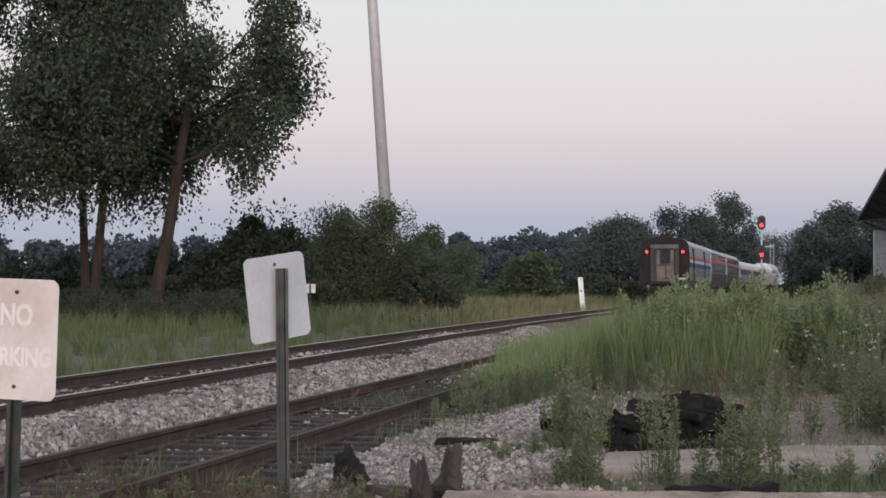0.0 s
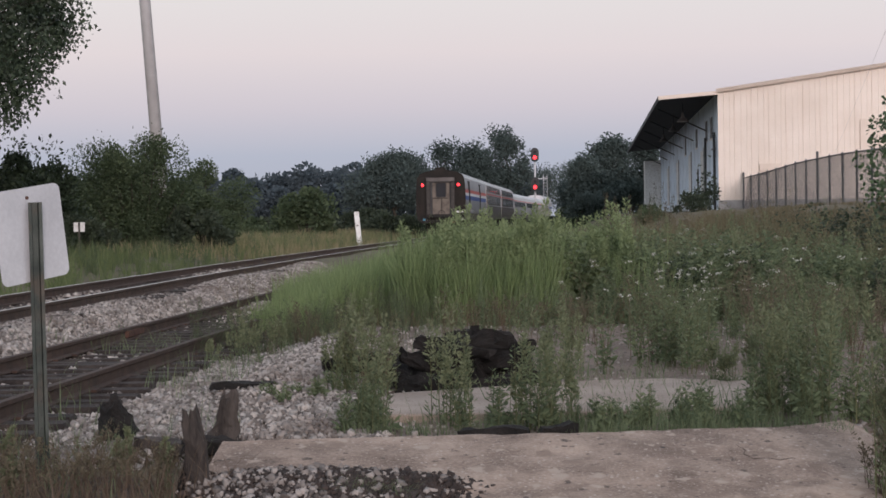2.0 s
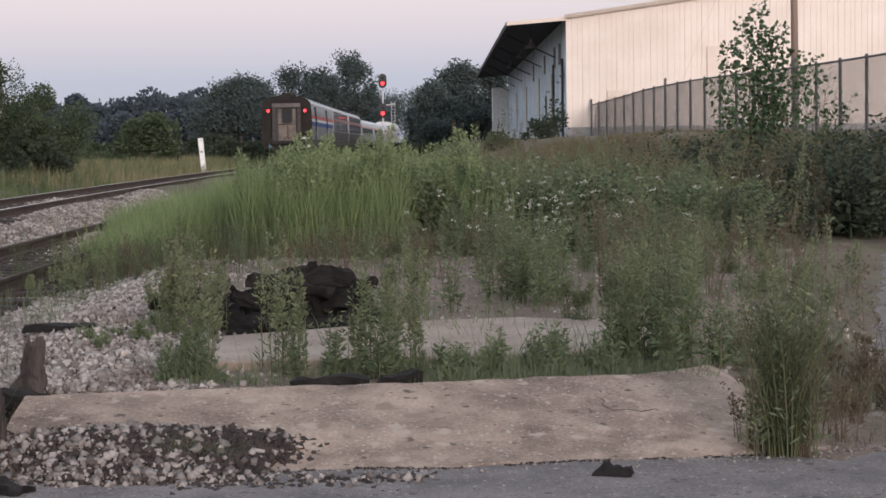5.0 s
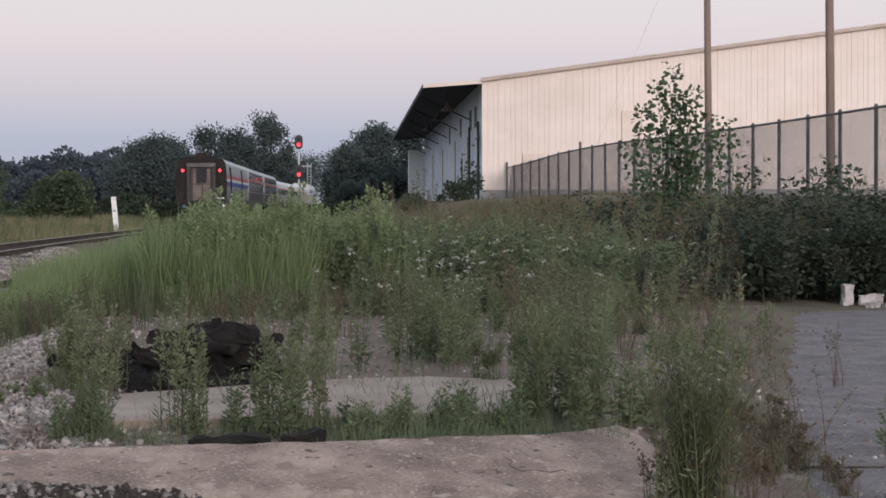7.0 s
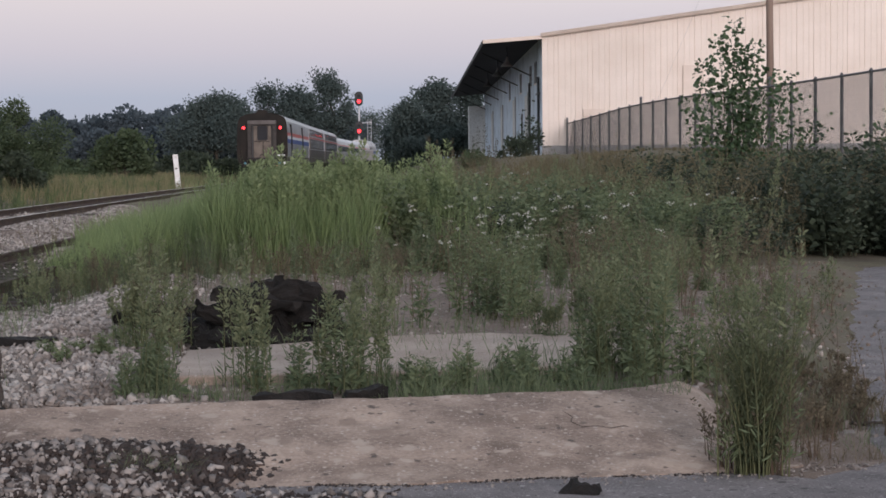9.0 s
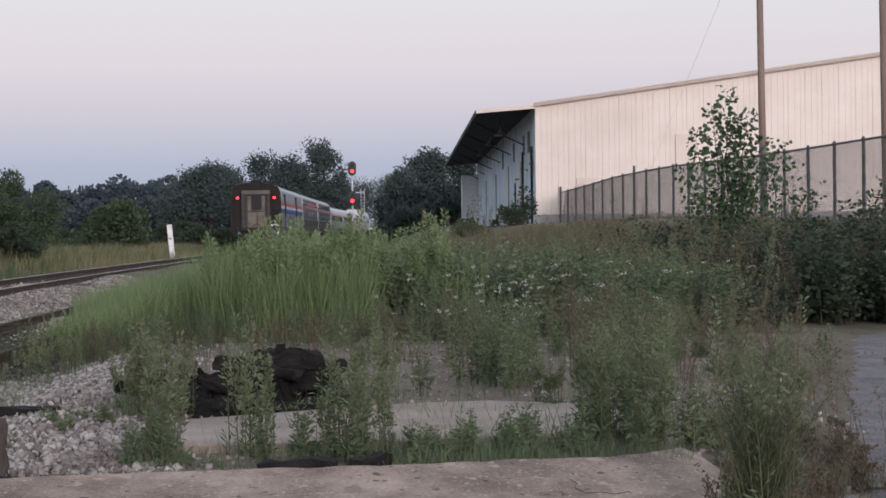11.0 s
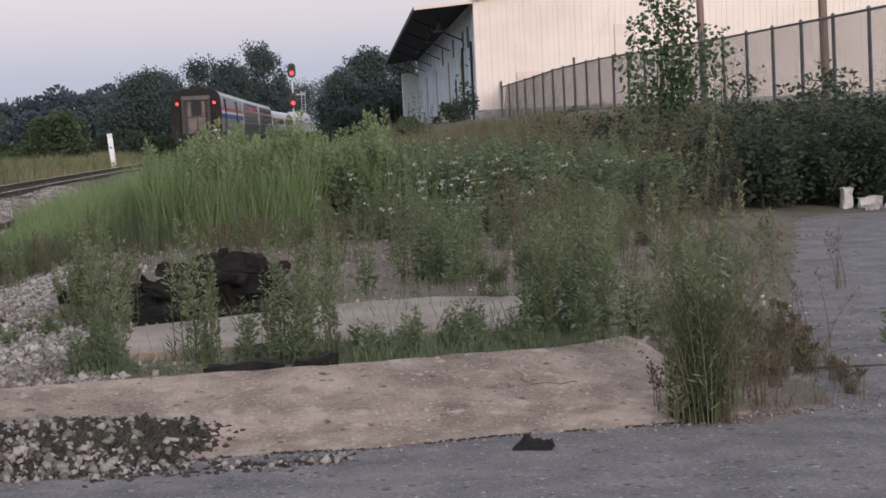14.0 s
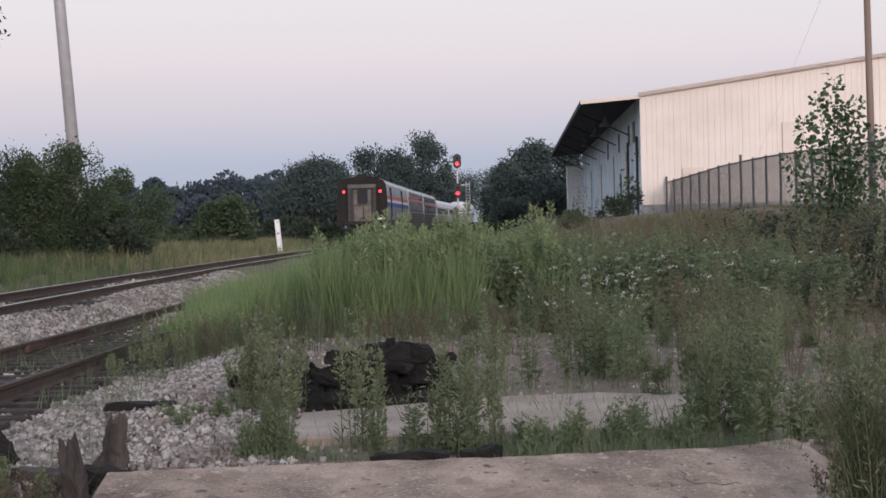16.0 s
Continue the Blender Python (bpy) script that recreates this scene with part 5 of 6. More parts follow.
GREEN, PLUME, DEAD, FAN = "leafy green weed clump growing through gravel", "tall pale-plumed weed in front of the slab", "dry brown seeding weed on bare soil", "dark green many-stemmed weed fanning from the asphalt edge"
CLUMPS = [  # x from, to, y from, to, height, plants, stems, kind
    (-1.65, -1.1, 13.5, 14.2, .48, 7, 5, "leafy"), (-1.95, -1.2, 16.4, 17.3, .85, 7, 5, "plume"), (-1.8, -1.3, 16.8, 17.4, .7, 4, 5, "dead"),
    (-.72, -.32, 13.7, 14.4, 1.0, 5, 3, "plume"), (-.7, -.1, 13.5, 14.0, .5, 3, 4, "leafy"), (-.12, .40, 13.6, 14.3, .62, 4, 4, "leafy"), (-.2, .4, 13.5, 14.2, .7, 4, 3, "plume"), (-1.5, -1.0, 13.5, 14.0, .8, 3, 3, "plume"), (.0, .35, 14.0, 14.4, .85, 3, 3, "plume"),
    (.5, .9, 13.5, 14.0, .3, 4, 5, "leafy"), (.9, 1.75, 13.5, 14.6, .36, 10, 5, "leafy"), (1.75, 2.55, 13.9, 14.8, .82, 8, 5, "leafy"), (1.8, 2.6, 14.0, 15.2, 1.0, 9, 4, "plume"), (2.0, 2.7, 13.8, 14.4, .6, 5, 5, "leafy"),
    (.6, 2.0, 18.8, 20.2, 1.0, 11, 5, "leafy"), (.7, 2.0, 19.4, 21.0, 1.0, 8, 4, "dead"), (.1, .6, 17.2, 18.0, .8, 5, 4, "plume"), (2.4, 3.8, 19.0, 21.5, 1.05, 12, 4, "dead"), (2.3, 3.6, 18.6, 20.0, .9, 7, 4, "leafy"), (1.7, 1.95, 16.9, 17.4, .5, 3, 4, "plume"),
    (2.17, 2.32, 10.0, 10.16, 1.12, 10, 8, "fan"), (2.05, 2.2, 10.15, 10.4, .4, 2, 4, "dead"), (2.14, 2.36, 10.0, 10.25, 1.34, 4, 4, "plume"), (2.1, 2.4, 9.92, 10.2, .42, 6, 6, "dead"), (2.4, 2.8, 10.3, 11.2, .5, 5, 5, "dead"),
    (2.5, 3.5, 10.7, 13.0, .22, 16, 9, "dead"), (3.2, 3.9, 12.4, 14.5, .6, 5, 2, "dead"), (3.1, 3.8, 12.6, 14.6, .2, 7, 7, "dead"), (3.2, 3.6, 14.4, 15.4, .85, 3, 3, "plume"), (4.0, 4.3, 12.2, 12.8, .5, 2, 3, "leafy"), (3.9, 5.0, 16.5, 22, .6, 8, 5, "dead"), (4.6, 5.8, 22, 27, .6, 9, 5, "dead"), (4.0, 5.2, 18, 25, .4, 8, 5, "leafy"),
    (-4.6, -2.1, 9.6, 11.5, .38, 36, 5, "dead"), (-4.4, -2.2, 10.0, 11.8, .33, 9, 4, "plume"), (-3.9, -2.8, 19.5, 23.5, .6, 8, 4, "plume"), (-4.1, -2.2, 21.5, 25, .6, 10, 5, "dead"), (-2.6, -1.8, 14.8, 17.6, .22, 6, 6, "leafy"),
    (-1.2, 1.0, 23.0, 25, .75, 12, 5, "dead"), (2.4, 5.2, 21.5, 25.5, 1.0, 16, 4, "dead"), (1.2, 4.2, 22.5, 25.5, 1.0, 16, 5, "leafy"), (3.6, 5.4, 19.0, 24.5, .8, 7, 4, "plume")]
for x0, x1, y0, y1, h, k, n, kind in CLUMPS:
    for _ in range(k):
        wx, wy = random.uniform(x0, x1), random.uniform(y0, y1)
        if x0 > -2.7 and wy > 13.3 and wx < 3.0 + .28 * (wy - 13):
            wx, wy = yard(wx, wy)
        plant_weed(wx, wy, h * random.uniform(.7, 1.08), n, kind, {"leafy": GREEN, "plume": PLUME, "dead": DEAD, "fan": FAN}[kind], "yard weeds")


for _ in range(22):
    plant_weed(random.uniform(1.4, 3.6), random.uniform(42, 47), random.uniform(1.6, 2.25), 2, "spike", "tall dark green spiked weed on the bank crest", "crest weeds")


# taller weeds on the bank, in four mixed drifts
def drift(name, n, x0, x1, y0, y1, h0, h1, mat_leaf, kind, label, keep=None, stems=2, lift=1.0, swell=0.0):
    proto = [weed(1.0, stems, kind) for _ in range(5)]
    proto = [join(s + l + p) for s, l, p in proto]
    acc = []
    x, y = rng.uniform(x0, x1, n), y0 + (y1 - y0) * rng.random(n) ** 1.4
    m = not_paved(x, y) if keep is None else keep(x, y)
    for xx, yy in zip(x[m], y[m]):
        v, f = proto[rng.integers(5)]
        a, s = rng.uniform(0, 6.283), rng.uniform(h0, h1) * (1 + swell * (2.2 * patchy(xx, yy, .75, 2.0) - 1.1))
        R = np.array([[math.cos(a), -math.sin(a), 0], [math.sin(a), math.cos(a), 0], [0, 0, 1]])
        if -5.5 < xx and 24.5 < yy < 100:
            s = min(s * (.5 + .5 * float(smooth(-4.2, -.8, xx))), max(.3, float(ceiling(xx, yy) - land(xx, yy)) * rng.uniform(.55, 1.3) * lift * (1.1 if xx < 2 else 1) * (1 + swell * (1.6 * patchy(xx, yy, .75, 2.0) - .8))))
        acc.append((v @ R.T * s + np.array([xx, yy, float(land(xx, yy)) - .02]), f))
    V, F = join(acc)
    return tagged(raw(name, V, F, mat_leaf), label, "weeds", kind="stuff")


drift("goldenrod_drift", 300, -1.9, 1.6, 26, 30, 1.0, 1.75, M_GOLDEN, "spike", "pale green plumed weeds above the grass", lambda x, y: not_paved(x, y) & (patchy(x, y, 2.4, 1) > .40), 2)
drift("goldenrod_tops", 200, -1.4, 1.4, 25.8, 29, 1.3, 2.0, M_GOLDEN, "spike", "pale plumes standing above the grass", lambda x, y: not_paved(x, y) & (patchy(x, y, 3.0, 2) > .45), 2)
drift("stand_foot_weeds", 150, -4.3, -1.2, 21.8, 25.6, .35, .8, M_FAN, "dead", "dark mixed weeds along the foot of the grass stand", lambda x, y: (x > -4.2) & (patchy(x, y, 1.7, 4) > .4), 4)
drift("stand_foot_green", 90, -4.0, 1.0, 23.2, 25.8, .35, .8, M_WEED, "leafy", "green weeds along the foot of the grass stand", lambda x, y: patchy(x, y, 1.9, 7) > .45, 3)
drift("bank_foot_weeds", 200, .4, 5.6, 23.8, 26.4, .4, .9, M_WEED, "leafy", "green weeds at the foot of the bank", lambda x, y: x < 5.0, 3)
drift("bank_weeds", 560, .6, 7.5, 25.6, 36, .8, 1.45, M_WEED, "bushy", "leafy green weeds crowding the bank", lambda x, y: not_paved(x, y + .6) & ~((x > 5.6) & (y < 34)), 3)
drift("bank_dark_weeds", 130, .8, 6.5, 25.6, 32, .6, 1.2, M_BRUSH, "bushy", "dark leafy weeds in the gaps of the bank", lambda x, y: not_paved(x, y + .6) & (patchy(x, y, 1.9, 9) > .45), 3)
drift("bank_plumes", 230, 1.5, 9, 26.5, 40, 1.0, 1.6, M_WEEDPALE, "plume", "pale plumed weeds on the bank top", lambda x, y: not_paved(x, y) & ~((x > 6.2) & (y < 33)), 2)
drift("brown_weeds", 420, 1.5, 14, 27.5, 44, 1.0, 1.7, M_BROWNWEED, "dead", "brown seeding weeds on the bank top", lambda x, y: not_paved(x, y) & ~((x > 6) & (y < 33)), 3)
drift("brown_front", 190, 3.8, 9.5, 28.6, 33, 1.1, 2.1, M_BROWNWEED, "dead", "brown seeding stalks before the dark brush", lambda x, y: y > 29.0 + .25 * np.maximum(0, x - 6), 3)
drift("brush_dead_stalks", 60, 6.5, 15.5, 29.2, 33, .5, 1.5, M_BROWNWEED, "dead", "dry stalks along the edge of the brush", lambda x, y: patchy(x, y, 1.7, 3) > .45, 2)
drift("dark_brush", 850, 5.2, 15.5, 29.3, 36, .7, 1.9, M_BRUSH, "bushy", "dark green brush behind the asphalt lot", lambda x, y: (rng.random(len(x)) < .25 + .9 * patchy(x, y, 1.3, 8)) & (y > 29.6 + .7 * np.sin(x * 1.3) + .4 * np.sin(x * 3.1)) & (y > 29.0 + .7 * (7 - x)), 4, 1.05, .6)
drift("brush_brown_top", 180, 4.5, 14.5, 33.5, 37.5, 1.3, 2.3, M_BROWNWEED, "dead", "brown seeding stalks rising behind the dark brush", None, 3, 1.2)
drift("bank_crest_weeds", 230, -1, 12, 35, 46, .8, 1.5, M_BROWNWEED, "dead", "tall brown weeds along the bank crest", lambda x, y: x < 13, 3)
drift("bank_crest_green", 170, -1, 12, 34, 44, .8, 1.5, M_WEED, "plume", "tall green weeds along the bank crest", lambda x, y: x < 13, 3)
drift("trackside_brush", 240, -6.0, -2.0, 33, 95, .6, 1.1, M_BROWNWEED, "dead", "brown flowering weeds beside the rails", lambda x, y: (x - track_x(y) > 2.2) & (x - track_x(y) < 4.4), 3)
drift("far_weeds", 150, -22, -8, 60, 150, .8, 1.5, M_LEAFSHRUB, "leafy", "bushy weeds along the far side of the track", lambda x, y: track_x(y) - x > 3.0)
drift("hedge_front_brush", 160, -19, -11.5, 52, 79, .5, 1.0, M_LEAFSHRUB, "leafy", "low weeds in front of the hedge", lambda x, y: (track_x(y) - x > 3.4) & (x > -19 + .02 * y), 3)
drift("grove_brush", 260, -34, -15.5, 56, 70, .8, 1.5, M_BRUSH, "bushy", "dark brush along the foot of the grove", lambda x, y: x < -15.5 - .15 * (y - 56), 4)
drift("grove_front_weeds", 200, -30, -12.5, 40, 58, .6, 1.0, M_LEAFSHRUB, "dead", "mixed weeds in the grass before the grove", lambda x, y: (track_x(y) - x > 4.5) & (patchy(x, y, .9, 3) > .45), 3)

# white umbels on the bank
n = 125
x, y = rng.uniform(1.0, 9.5, n), rng.uniform(25.5, 34, n)
near = rng.random(n) < .6
x[near], y[near] = rng.normal(2.2, .7, near.sum()), rng.normal(23.2, 1.3, near.sum())
ok = not_paved(x, y) | near
x, y, near = x[ok], y[ok], near[ok]
C = np.stack([x, y, land(x, y) + np.where(near, rng.uniform(.35, 1.05, len(x)), rng.uniform(.7, 1.35, len(x)))], -1)
m = 11
CC = np.repeat(C, m, 0) + rng.normal(0, 1, (len(C) * m, 3)) * np.repeat(rng.uniform(.012, .038, len(C)), m)[:, None] * np.array([1, 1, .3])
V, F = leaves(CC, rng.normal(size=(len(CC), 3)) + [0, 0, .2], rng.uniform(.012, .026, len(CC)), np.full(len(CC), .018))
V2, F2 = strips(np.stack([x, y, land(x, y)], -1), headings(len(x)), np.full(len(x), .006), C[:, 2] - land(x, y), .001 + 0 * x)
tagged(raw("white_umbels", V, F, M_FLOWER), "small white umbel flowers among the weeds", "flowers", kind="stuff")
tagged(raw("umbel_stalks", V2, F2, M_STEM), "thin green flower stalks on the bank", "flower stalks", kind="stuff")


# ---- trees ----
def branches(start, way, length, r, depth, out, tips, spread=.55, up=.12):
    """Grows limbs as (from, to, radius, radius) and collects tips."""
    p, d = Vector(start), Vector(way).normalized()
    k = 3
    for i in range(k):
        d2 = (d + Vector((random.uniform(-1, 1), random.uniform(-1, 1), random.uniform(-.5, 1))) * .16 + Vector((0, 0, up))).normalized()
        q = p + d2 * (length / k)
        r1 = r * .82
        out.append((p, q, r, r1))
        if depth > 0 and i > 0:
            for _ in range(2):
                w = (d2 + Vector((random.uniform(-1, 1), random.uniform(-1, 1), random.uniform(-.35, .7))) * spread * 1.5).normalized()
                branches(q, w, length * random.uniform(.55, .75), r1 * .6, depth - 1, out, tips, spread, up)
        if depth <= 1:
            tips.append(q)
        p, d, r = q, d2, r1
    tips.append(p)


def tree(name, x, y, trunk_h, crown, r, lean, n_leaf, leaf, label, bark=M_BARK, leafmat=M_LEAF, drooping=.5, start=.45, depth=3, cluster=.6, category="tree", rise=.12, hang=0.0):
    gz = float(land(x, y)) - .1
    random.seed(int(abs(x * 31 + y * 7)))
    t = thing(name, pose(x, y, gz), label, category)
    seg, tips = [], []
    p = Vector((0, 0, 0))
    r0 = r
    k = 6
    for i in range(k):
        q = p + Vector((lean[0] / k + random.uniform(-.05, .05), lean[1] / k + random.uniform(-.05, .05), trunk_h / k))
        seg.append((p, q, r0 * (1.35 if i == 0 else 1), r0 * .92))
        if i / k >= start:
            for j in range(4):
                a = 1.57 * j + random.uniform(-.6, .6)
                branches(q, Vector((math.cos(a), math.sin(a), random.uniform(.0, .6))), crown * random.uniform(.7, 1.0), r0 * .38, depth - 1, seg, tips, .55, rise)
        p, r0 = q, r0 * .92
    for _ in range(3):
        a = random.uniform(0, 6.283)
        branches(p, Vector((math.cos(a) * .7, math.sin(a) * .7, 1)), crown * random.uniform(.8, 1.1), r0 * .6, depth, seg, tips)
    V, F, o = [], [], 0
    for a, b, ra, rb in seg:
        d = (b - a)
        if d.length < 1e-4:
            continue
        u = d.orthogonal().normalized()
        w = d.normalized().cross(u)
        n = 8 if ra > .08 else 4
        for c, rr in ((a, ra), (b, rb)):
            V += [tuple(c + (u * math.cos(6.283 * i / n) + w * math.sin(6.283 * i / n)) * rr) for i in range(n)]
        F += [(o + i, o + (i + 1) % n, o + n + (i + 1) % n, o + n + i) for i in range(n)]
        o += 2 * n
    raw("trunk", V, F, bark, t, smooth=True)
    T = np.array([v[:] for v in tips])
    out = np.minimum(1, np.hypot(T[:, 0] - lean[0], T[:, 1] - lean[1]) / crown)
    T[:, 2] -= hang * out * rng.random(len(T)) ** 2
    if hang:  # gaps of sky between the clumps
        gaps = np.sin(T[:, 0] * 3.1 + np.sin(T[:, 2] * 2.3)) + np.sin(T[:, 2] * 3.4 + 1.7 * np.sin(T[:, 0] * 1.9)) + np.sin(T[:, 1] * 1.3) * .5
        T = T[gaps > -.8]
    per = max(1, n_leaf // len(T))
    ball = rng.normal(0, 1, (len(T) * per, 3))
    ball *= np.minimum(1, 1.9 / np.linalg.norm(ball, axis=1, keepdims=True))
    C = np.repeat(T, per, 0) + ball * cluster * np.array([1, 1, .8 + .25 * hang])
    N = rng.normal(size=C.shape) + np.array([0, 0, -drooping])
    Lf = leaf * rng.uniform(.6, 1.3, len(C))
    raw("crown", *leaves(C, N, Lf, Lf * .48), leafmat, t)
    return t


tree("walnut_tree", -22.5, 65, 9.0, 3.6, .29, (1.55, 0), 62000, .19, "tall broad-leaved tree with drooping dark foliage", drooping=.8, start=.5, cluster=.27, rise=.0, hang=1.9)
tree("walnut_tree", -25.3, 66, 9.0, 3.2, .22, (.9, 0), 52000, .19, "slender dark-leaved tree with a reddish bare trunk", drooping=.8, start=.5, cluster=.28, rise=-.02, hang=1.9)
tree("walnut_tree", -27.4, 71, 8.5, 3.6, .22, (-.2, 0), 46000, .2, "dense dark-leaved tree at the grove edge", drooping=1.2, start=.36, cluster=.45, rise=-.09, hang=2.0)
tree("walnut_tree", -29.5, 63, 8.5, 3.6, .26, (.4, 0), 44000, .2, "dense dark-leaved tree behind the sign", drooping=1.2, start=.36, cluster=.45, rise=-.09, hang=2.0)


def shrub(x, y, w, h, n, leaf, mat_leaf, label, d=None, name="shrub", lumps=16, spiky=0.0, category="shrub", airy=.65):
    """A bush: many stems and lumpy clumps of leaves with gaps."""
    gz = float(land(x, y)) - .05
    t = thing(name, pose(x, y, gz), label, category)
    d = d or w * .8
    c, st = [], bmesh.new()
    for i in range(lumps):
        a, q = random.uniform(0, 6.283), math.sqrt(random.random())
        hz = h * random.uniform(.18, .82) * (1 - .35 * q * q)
        cx, cy = w / 2 * q * math.cos(a) * .82, d / 2 * q * math.sin(a) * .82
        c.append((cx, cy, hz, h * random.uniform(.10, .22)))
        tube(st, (cx * .25, cy * .25, 0), (cx, cy, hz), .035 * h / 4, .012 * h / 4, seg=5)
    part("stem", st, M_TWIG, t)["kind"] = "stuff"
    c = np.array(c)
    k = rng.integers(0, len(c), n)
    N = rng.normal(size=(n, 3))
    N /= np.linalg.norm(N, axis=1, keepdims=True)
    rr = c[k, 3] * (1 - airy * rng.random(n) ** 2) * rng.uniform(.85, 1.15, n)
    P = c[k, :3] + N * rr[:, None] * np.array([w / h * .8 if w > h else 1, 1, 1])
    up = rng.random(n) < .10
    P[up, 2] += rng.random(up.sum()) ** 2 * h * (.05 + spiky)
    P[:, 2] = np.abs(P[:, 2])
    Lf = leaf * rng.uniform(.6, 1.35, n)
    raw("crown", *leaves(P, N + rng.normal(0, .7, (n, 3)) + [0, 0, .25], Lf, Lf * .5), mat_leaf, t)
    return t


# grove edge and bushes beyond the track
shrub(-17.6, 80, 6.6, 5.9, 40000, .115, M_LEAFSHRUB, "large rounded green bush beside the track", lumps=34, spiky=.04)
shrub(-14.9, 84, 4.6, 4.6, 25000, .115, M_LEAFSHRUB, "rounded green bush sloping to the track", lumps=18, spiky=.05)
shrub(-19.6, 84, 4.5, 5.0, 23000, .115, M_LEAFSHRUB, "rounded green bush in the hedge", lumps=18, spiky=.03)
shrub(-14.6, 79, 3.4, 2.6, 6000, .2, M_BRUSH, "low dark bush at the hedge foot", lumps=12)
shrub(-21.3, 75, 6.0, 4.9, 18000, .2, M_LEAFDARK, "dark cedar-like bush below the trees", lumps=20, spiky=.25)
shrub(-23.4, 77, 3.6, 3.2, 8000, .22, M_LEAFDARK, "dark low bush below the trees", lumps=14, spiky=.15)
shrub(-18.4, 74, 3.0, 2.2, 5000, .2, M_BRUSH, "low dark bush at the hedge foot", lumps=12)
shrub(-27, 80, 7, 2.2, 7000, .25, M_BRUSH, "low dark thicket under the grove", lumps=18)
shrub(-16.2, 130, 5.0, 4.6, 8000, .28, M_LEAFSHRUB, "rounded bush on the far field edge", lumps=18)
shrub(-21.5, 140, 5.0, 1.9, 4000, .28, M_LEAFSHRUB, "low bush on the far field edge", lumps=16)
shrub(-11.5, 150, 6.0, 2.2, 5000, .28, M_BRUSH, "low hedge along the field", lumps=16)
shrub(-8.5, 165, 4.5, 3.2, 5000, .3, M_BRUSH, "dark bush beside the distant track", lumps=14)
for i in range(9):
    shrub(-46 + i * 4.4, 175 + random.uniform(-6, 6), 6, random.uniform(1.8, 2.8), 3000, .34, M_BRUSH, "low hedge along the far field", lumps=12)
# by the warehouse dock
shrub(8.9, 97, 1.6, 2.6, 700, .17, M_BRUSH, "dark thin bush against the dock wall", lumps=7, spiky=.5)
shrub(8.0, 93, 2.0, 1.2, 1200, .16, M_BRUSH, "dark weeds below the dock", lumps=10, spiky=.2)
shrub(5.6, 92, 3.0, 1.1, 1500, .16, M_LEAFSHRUB, "green weeds below the dock", lumps=12, spiky=.3)
shrub(15.2, 40, 2.6, 1.7, 3600, .12, M_BRUSH, "dark bush at the fence", lumps=14, spiky=.25)
shrub(11.4, 37, 3.4, 1.1, 4200, .11, M_BRUSH, "dark brush on the bank", lumps=16, spiky=.25)


# sapling with large round leaves
def sapling(x, y, h, label, dense=340):
    gz = float(land(x, y)) - .05
    t = thing("cottonwood_sapling", pose(x, y, gz), label, "sapling")
    bm = bmesh.new()
    C, N = [], []
    for bx, hh, ln in ((0, 1.0, .02), (-.2, .8, -.26), (.15, .9, .22), (.3, .72, .50), (-.1, .92, -.10), (.05, .75, .34), (-.25, .6, -.38), (.2, .55, .15), (-.15, .55, .05), (.1, .85, .1)):
        p, line = Vector((bx * .3, random.uniform(-.1, .1), 0)), []
        for i in range(9):
            s = (i + 1) / 9
            q = Vector((bx * .3 + ln * s * h * .55 + random.uniform(-.03, .03), random.uniform(-.2, .2) * s, hh * h * s))
            tube(bm, p, q, .018 * (1.15 - s), .018 * (1.05 - s), seg=5)
            line.append((p, q, s))
            p = q
        for _ in range(int(dense * hh)):
            p, q, s = random.choice(line[2:])
            a = random.uniform(0, 6.283)
            o = Vector((math.cos(a), math.sin(a), random.uniform(-.4, .6))) * random.uniform(.04, .46 * (1.25 - .85 * s))
            C.append((p.lerp(q, random.random()) + o)[:])
            N.append((math.cos(a), math.sin(a), random.uniform(-1.2, .3)))
    part("stem", bm, M_TWIG, t)
    C, N = np.array(C), np.array(N)
    Lf = rng.uniform(.07, .125, len(C))
    raw("crown", *leaves(C, N, Lf, Lf * .92, True), M_LEAFCOT, t)
    return t


sapling(8.15, 40, 4.15, "leafy cottonwood sapling with round glossy leaves")
sapling(9.6, 41, 3.0, "small cottonwood shoot with sparse round leaves", 45)
sapling(11.9, 41, 2.2, "small cottonwood shoot beside the fence", 40)


# distant woods, with aerial haze painted into their leaf colours
def woods(name, trees, leaf, per, label, mat_leaf=M_LEAFHAZE):
    acc = []
    for x, y, w, h in trees:
        gz = float(land(x, y))
        k = max(6, int(w * 1.6))
        c = np.stack([rng.uniform(-.42, .42, k) * w, rng.uniform(-.4, .4, k) * w, h * rng.uniform(.18, .86, k)], -1)
        c[:, 0] *= 1 - .5 * smooth(.5, 1.0, c[:, 2] / h)
        j = rng.integers(0, k, per)
        N = rng.normal(size=(per, 3))
        N /= np.linalg.norm(N, axis=1, keepdims=True)
        P = c[j] + N * (rng.uniform(.10, .17, k)[j] * h * rng.uniform(.7, 1.1, per))[:, None]
        P[:, 2] = np.abs(P[:, 2])
        Lf = leaf * rng.uniform(.6, 1.4, per)
        acc.append(leaves(P + np.array([x, y, gz]), N + rng.normal(0, .6, N.shape), Lf, Lf * .7))
    V, F = join(acc)
    return tagged(raw(name, V, F, mat_leaf), label, "woods", kind="stuff")


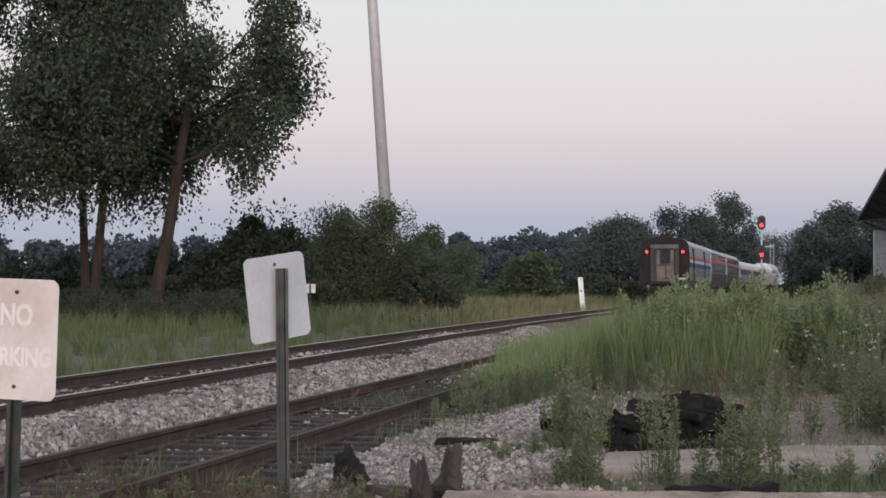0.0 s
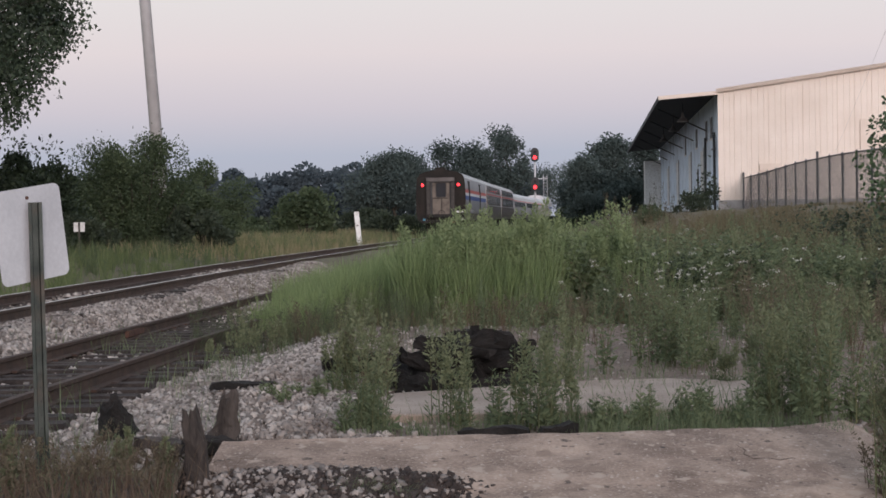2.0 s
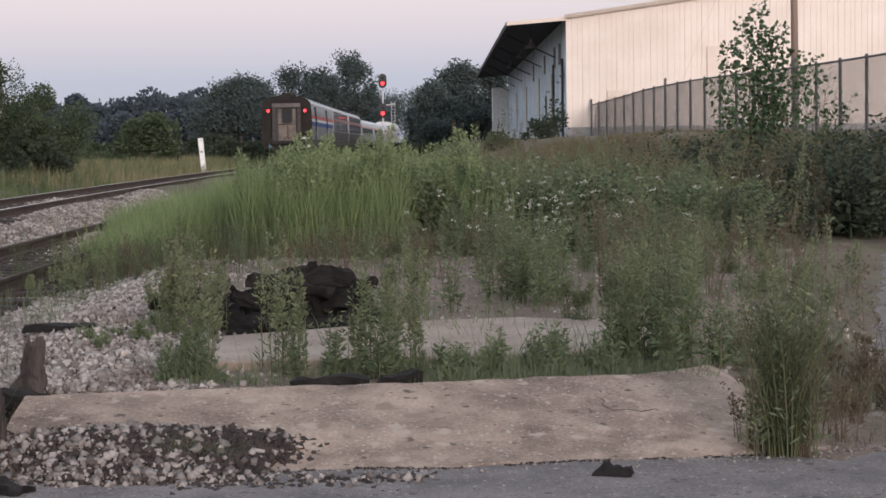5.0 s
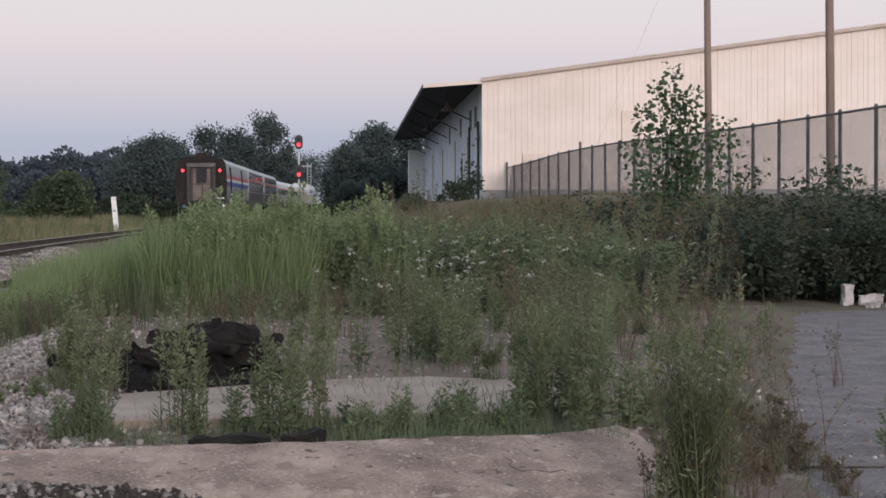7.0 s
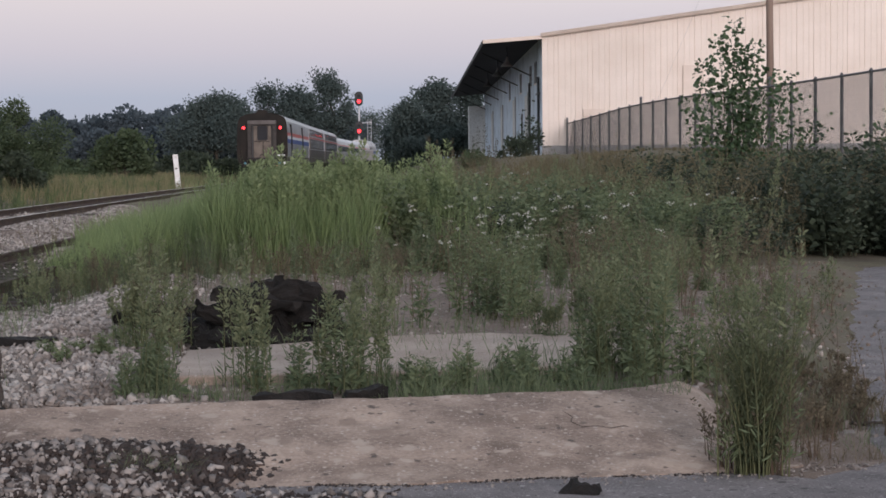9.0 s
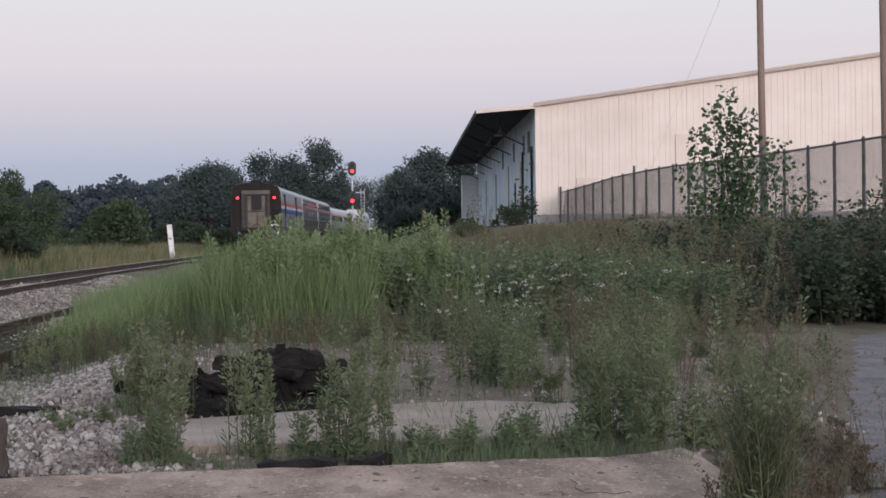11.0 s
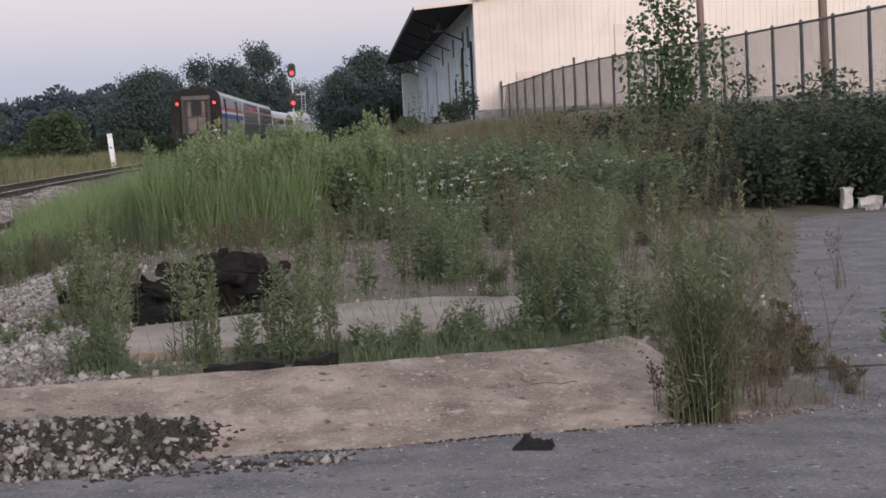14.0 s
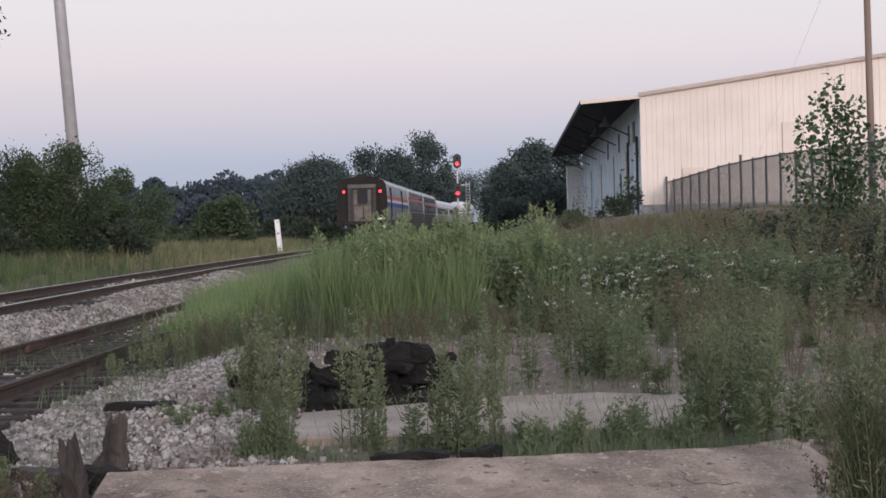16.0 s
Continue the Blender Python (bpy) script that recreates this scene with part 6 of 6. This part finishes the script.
woods("far_hill_woods", [(-230 + i * 5.4 + random.uniform(-2, 2), 500 + random.uniform(-15, 25), random.uniform(9, 13), random.uniform(13.5, 17.0)) for i in range(42)], 1.1, 2000, "dark distant wooded ridge", M_RIDGEHAZE)
woods("field_edge_woods", [(-50 + i * 4 + random.uniform(-1, 1), 300 + random.uniform(-10, 10), random.uniform(7, 9), random.uniform(8.0, 9.6) - (2.2 if i < 5 else 0)) for i in range(13)], .6, 2600, "dark mid-distance wood behind the track", M_RIDGEHAZE)


def big_tree(x, y, w, h, n, leaf, airy, label, mat_leaf=M_LEAFHAZE):
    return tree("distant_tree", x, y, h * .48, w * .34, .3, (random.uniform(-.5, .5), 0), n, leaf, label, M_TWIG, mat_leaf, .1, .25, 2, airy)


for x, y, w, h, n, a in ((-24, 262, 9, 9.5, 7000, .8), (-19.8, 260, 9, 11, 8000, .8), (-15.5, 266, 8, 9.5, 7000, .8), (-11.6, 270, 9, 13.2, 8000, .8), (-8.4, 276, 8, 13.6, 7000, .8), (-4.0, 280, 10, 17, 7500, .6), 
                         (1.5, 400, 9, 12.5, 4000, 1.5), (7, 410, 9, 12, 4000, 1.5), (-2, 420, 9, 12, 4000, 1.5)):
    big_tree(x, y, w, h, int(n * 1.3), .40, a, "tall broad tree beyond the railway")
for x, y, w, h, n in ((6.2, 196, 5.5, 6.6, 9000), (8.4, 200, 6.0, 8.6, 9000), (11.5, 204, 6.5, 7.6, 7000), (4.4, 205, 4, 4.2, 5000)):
    big_tree(x, y, w, h, n, .34, .55, "dark rounded tree beyond the warehouse", M_LEAFHAZE)
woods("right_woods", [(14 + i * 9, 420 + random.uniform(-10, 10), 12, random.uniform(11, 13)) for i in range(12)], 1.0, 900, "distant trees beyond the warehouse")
shrub(4.0, 190, 5, 2.2, 3000, .3, M_BRUSH, "dark bush near the relay cabinet", lumps=12)
shrub(2.0, 170, 5, 1.6, 3000, .3, M_BRUSH, "dark brush near the relay cabinet", lumps=12)
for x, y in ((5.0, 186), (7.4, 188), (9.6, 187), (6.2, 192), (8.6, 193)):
    shrub(x, y, 3.4, random.uniform(3.0, 4.2), 3000, .3, M_LEAFHAZE, "dark bush beyond the warehouse", lumps=14)
for x, y, w, h in ((-44, 96, 8, 3.6), (-38, 94, 8, 3.4), (-33, 98, 7, 3.8), (-28, 95, 6, 3.2), (-24, 98, 6, 3.4), (-50, 99, 8, 3.8)):
    shrub(x, y, w, h, 4500, .28, M_LEAFDARK, "dark thicket behind the grove", lumps=18)
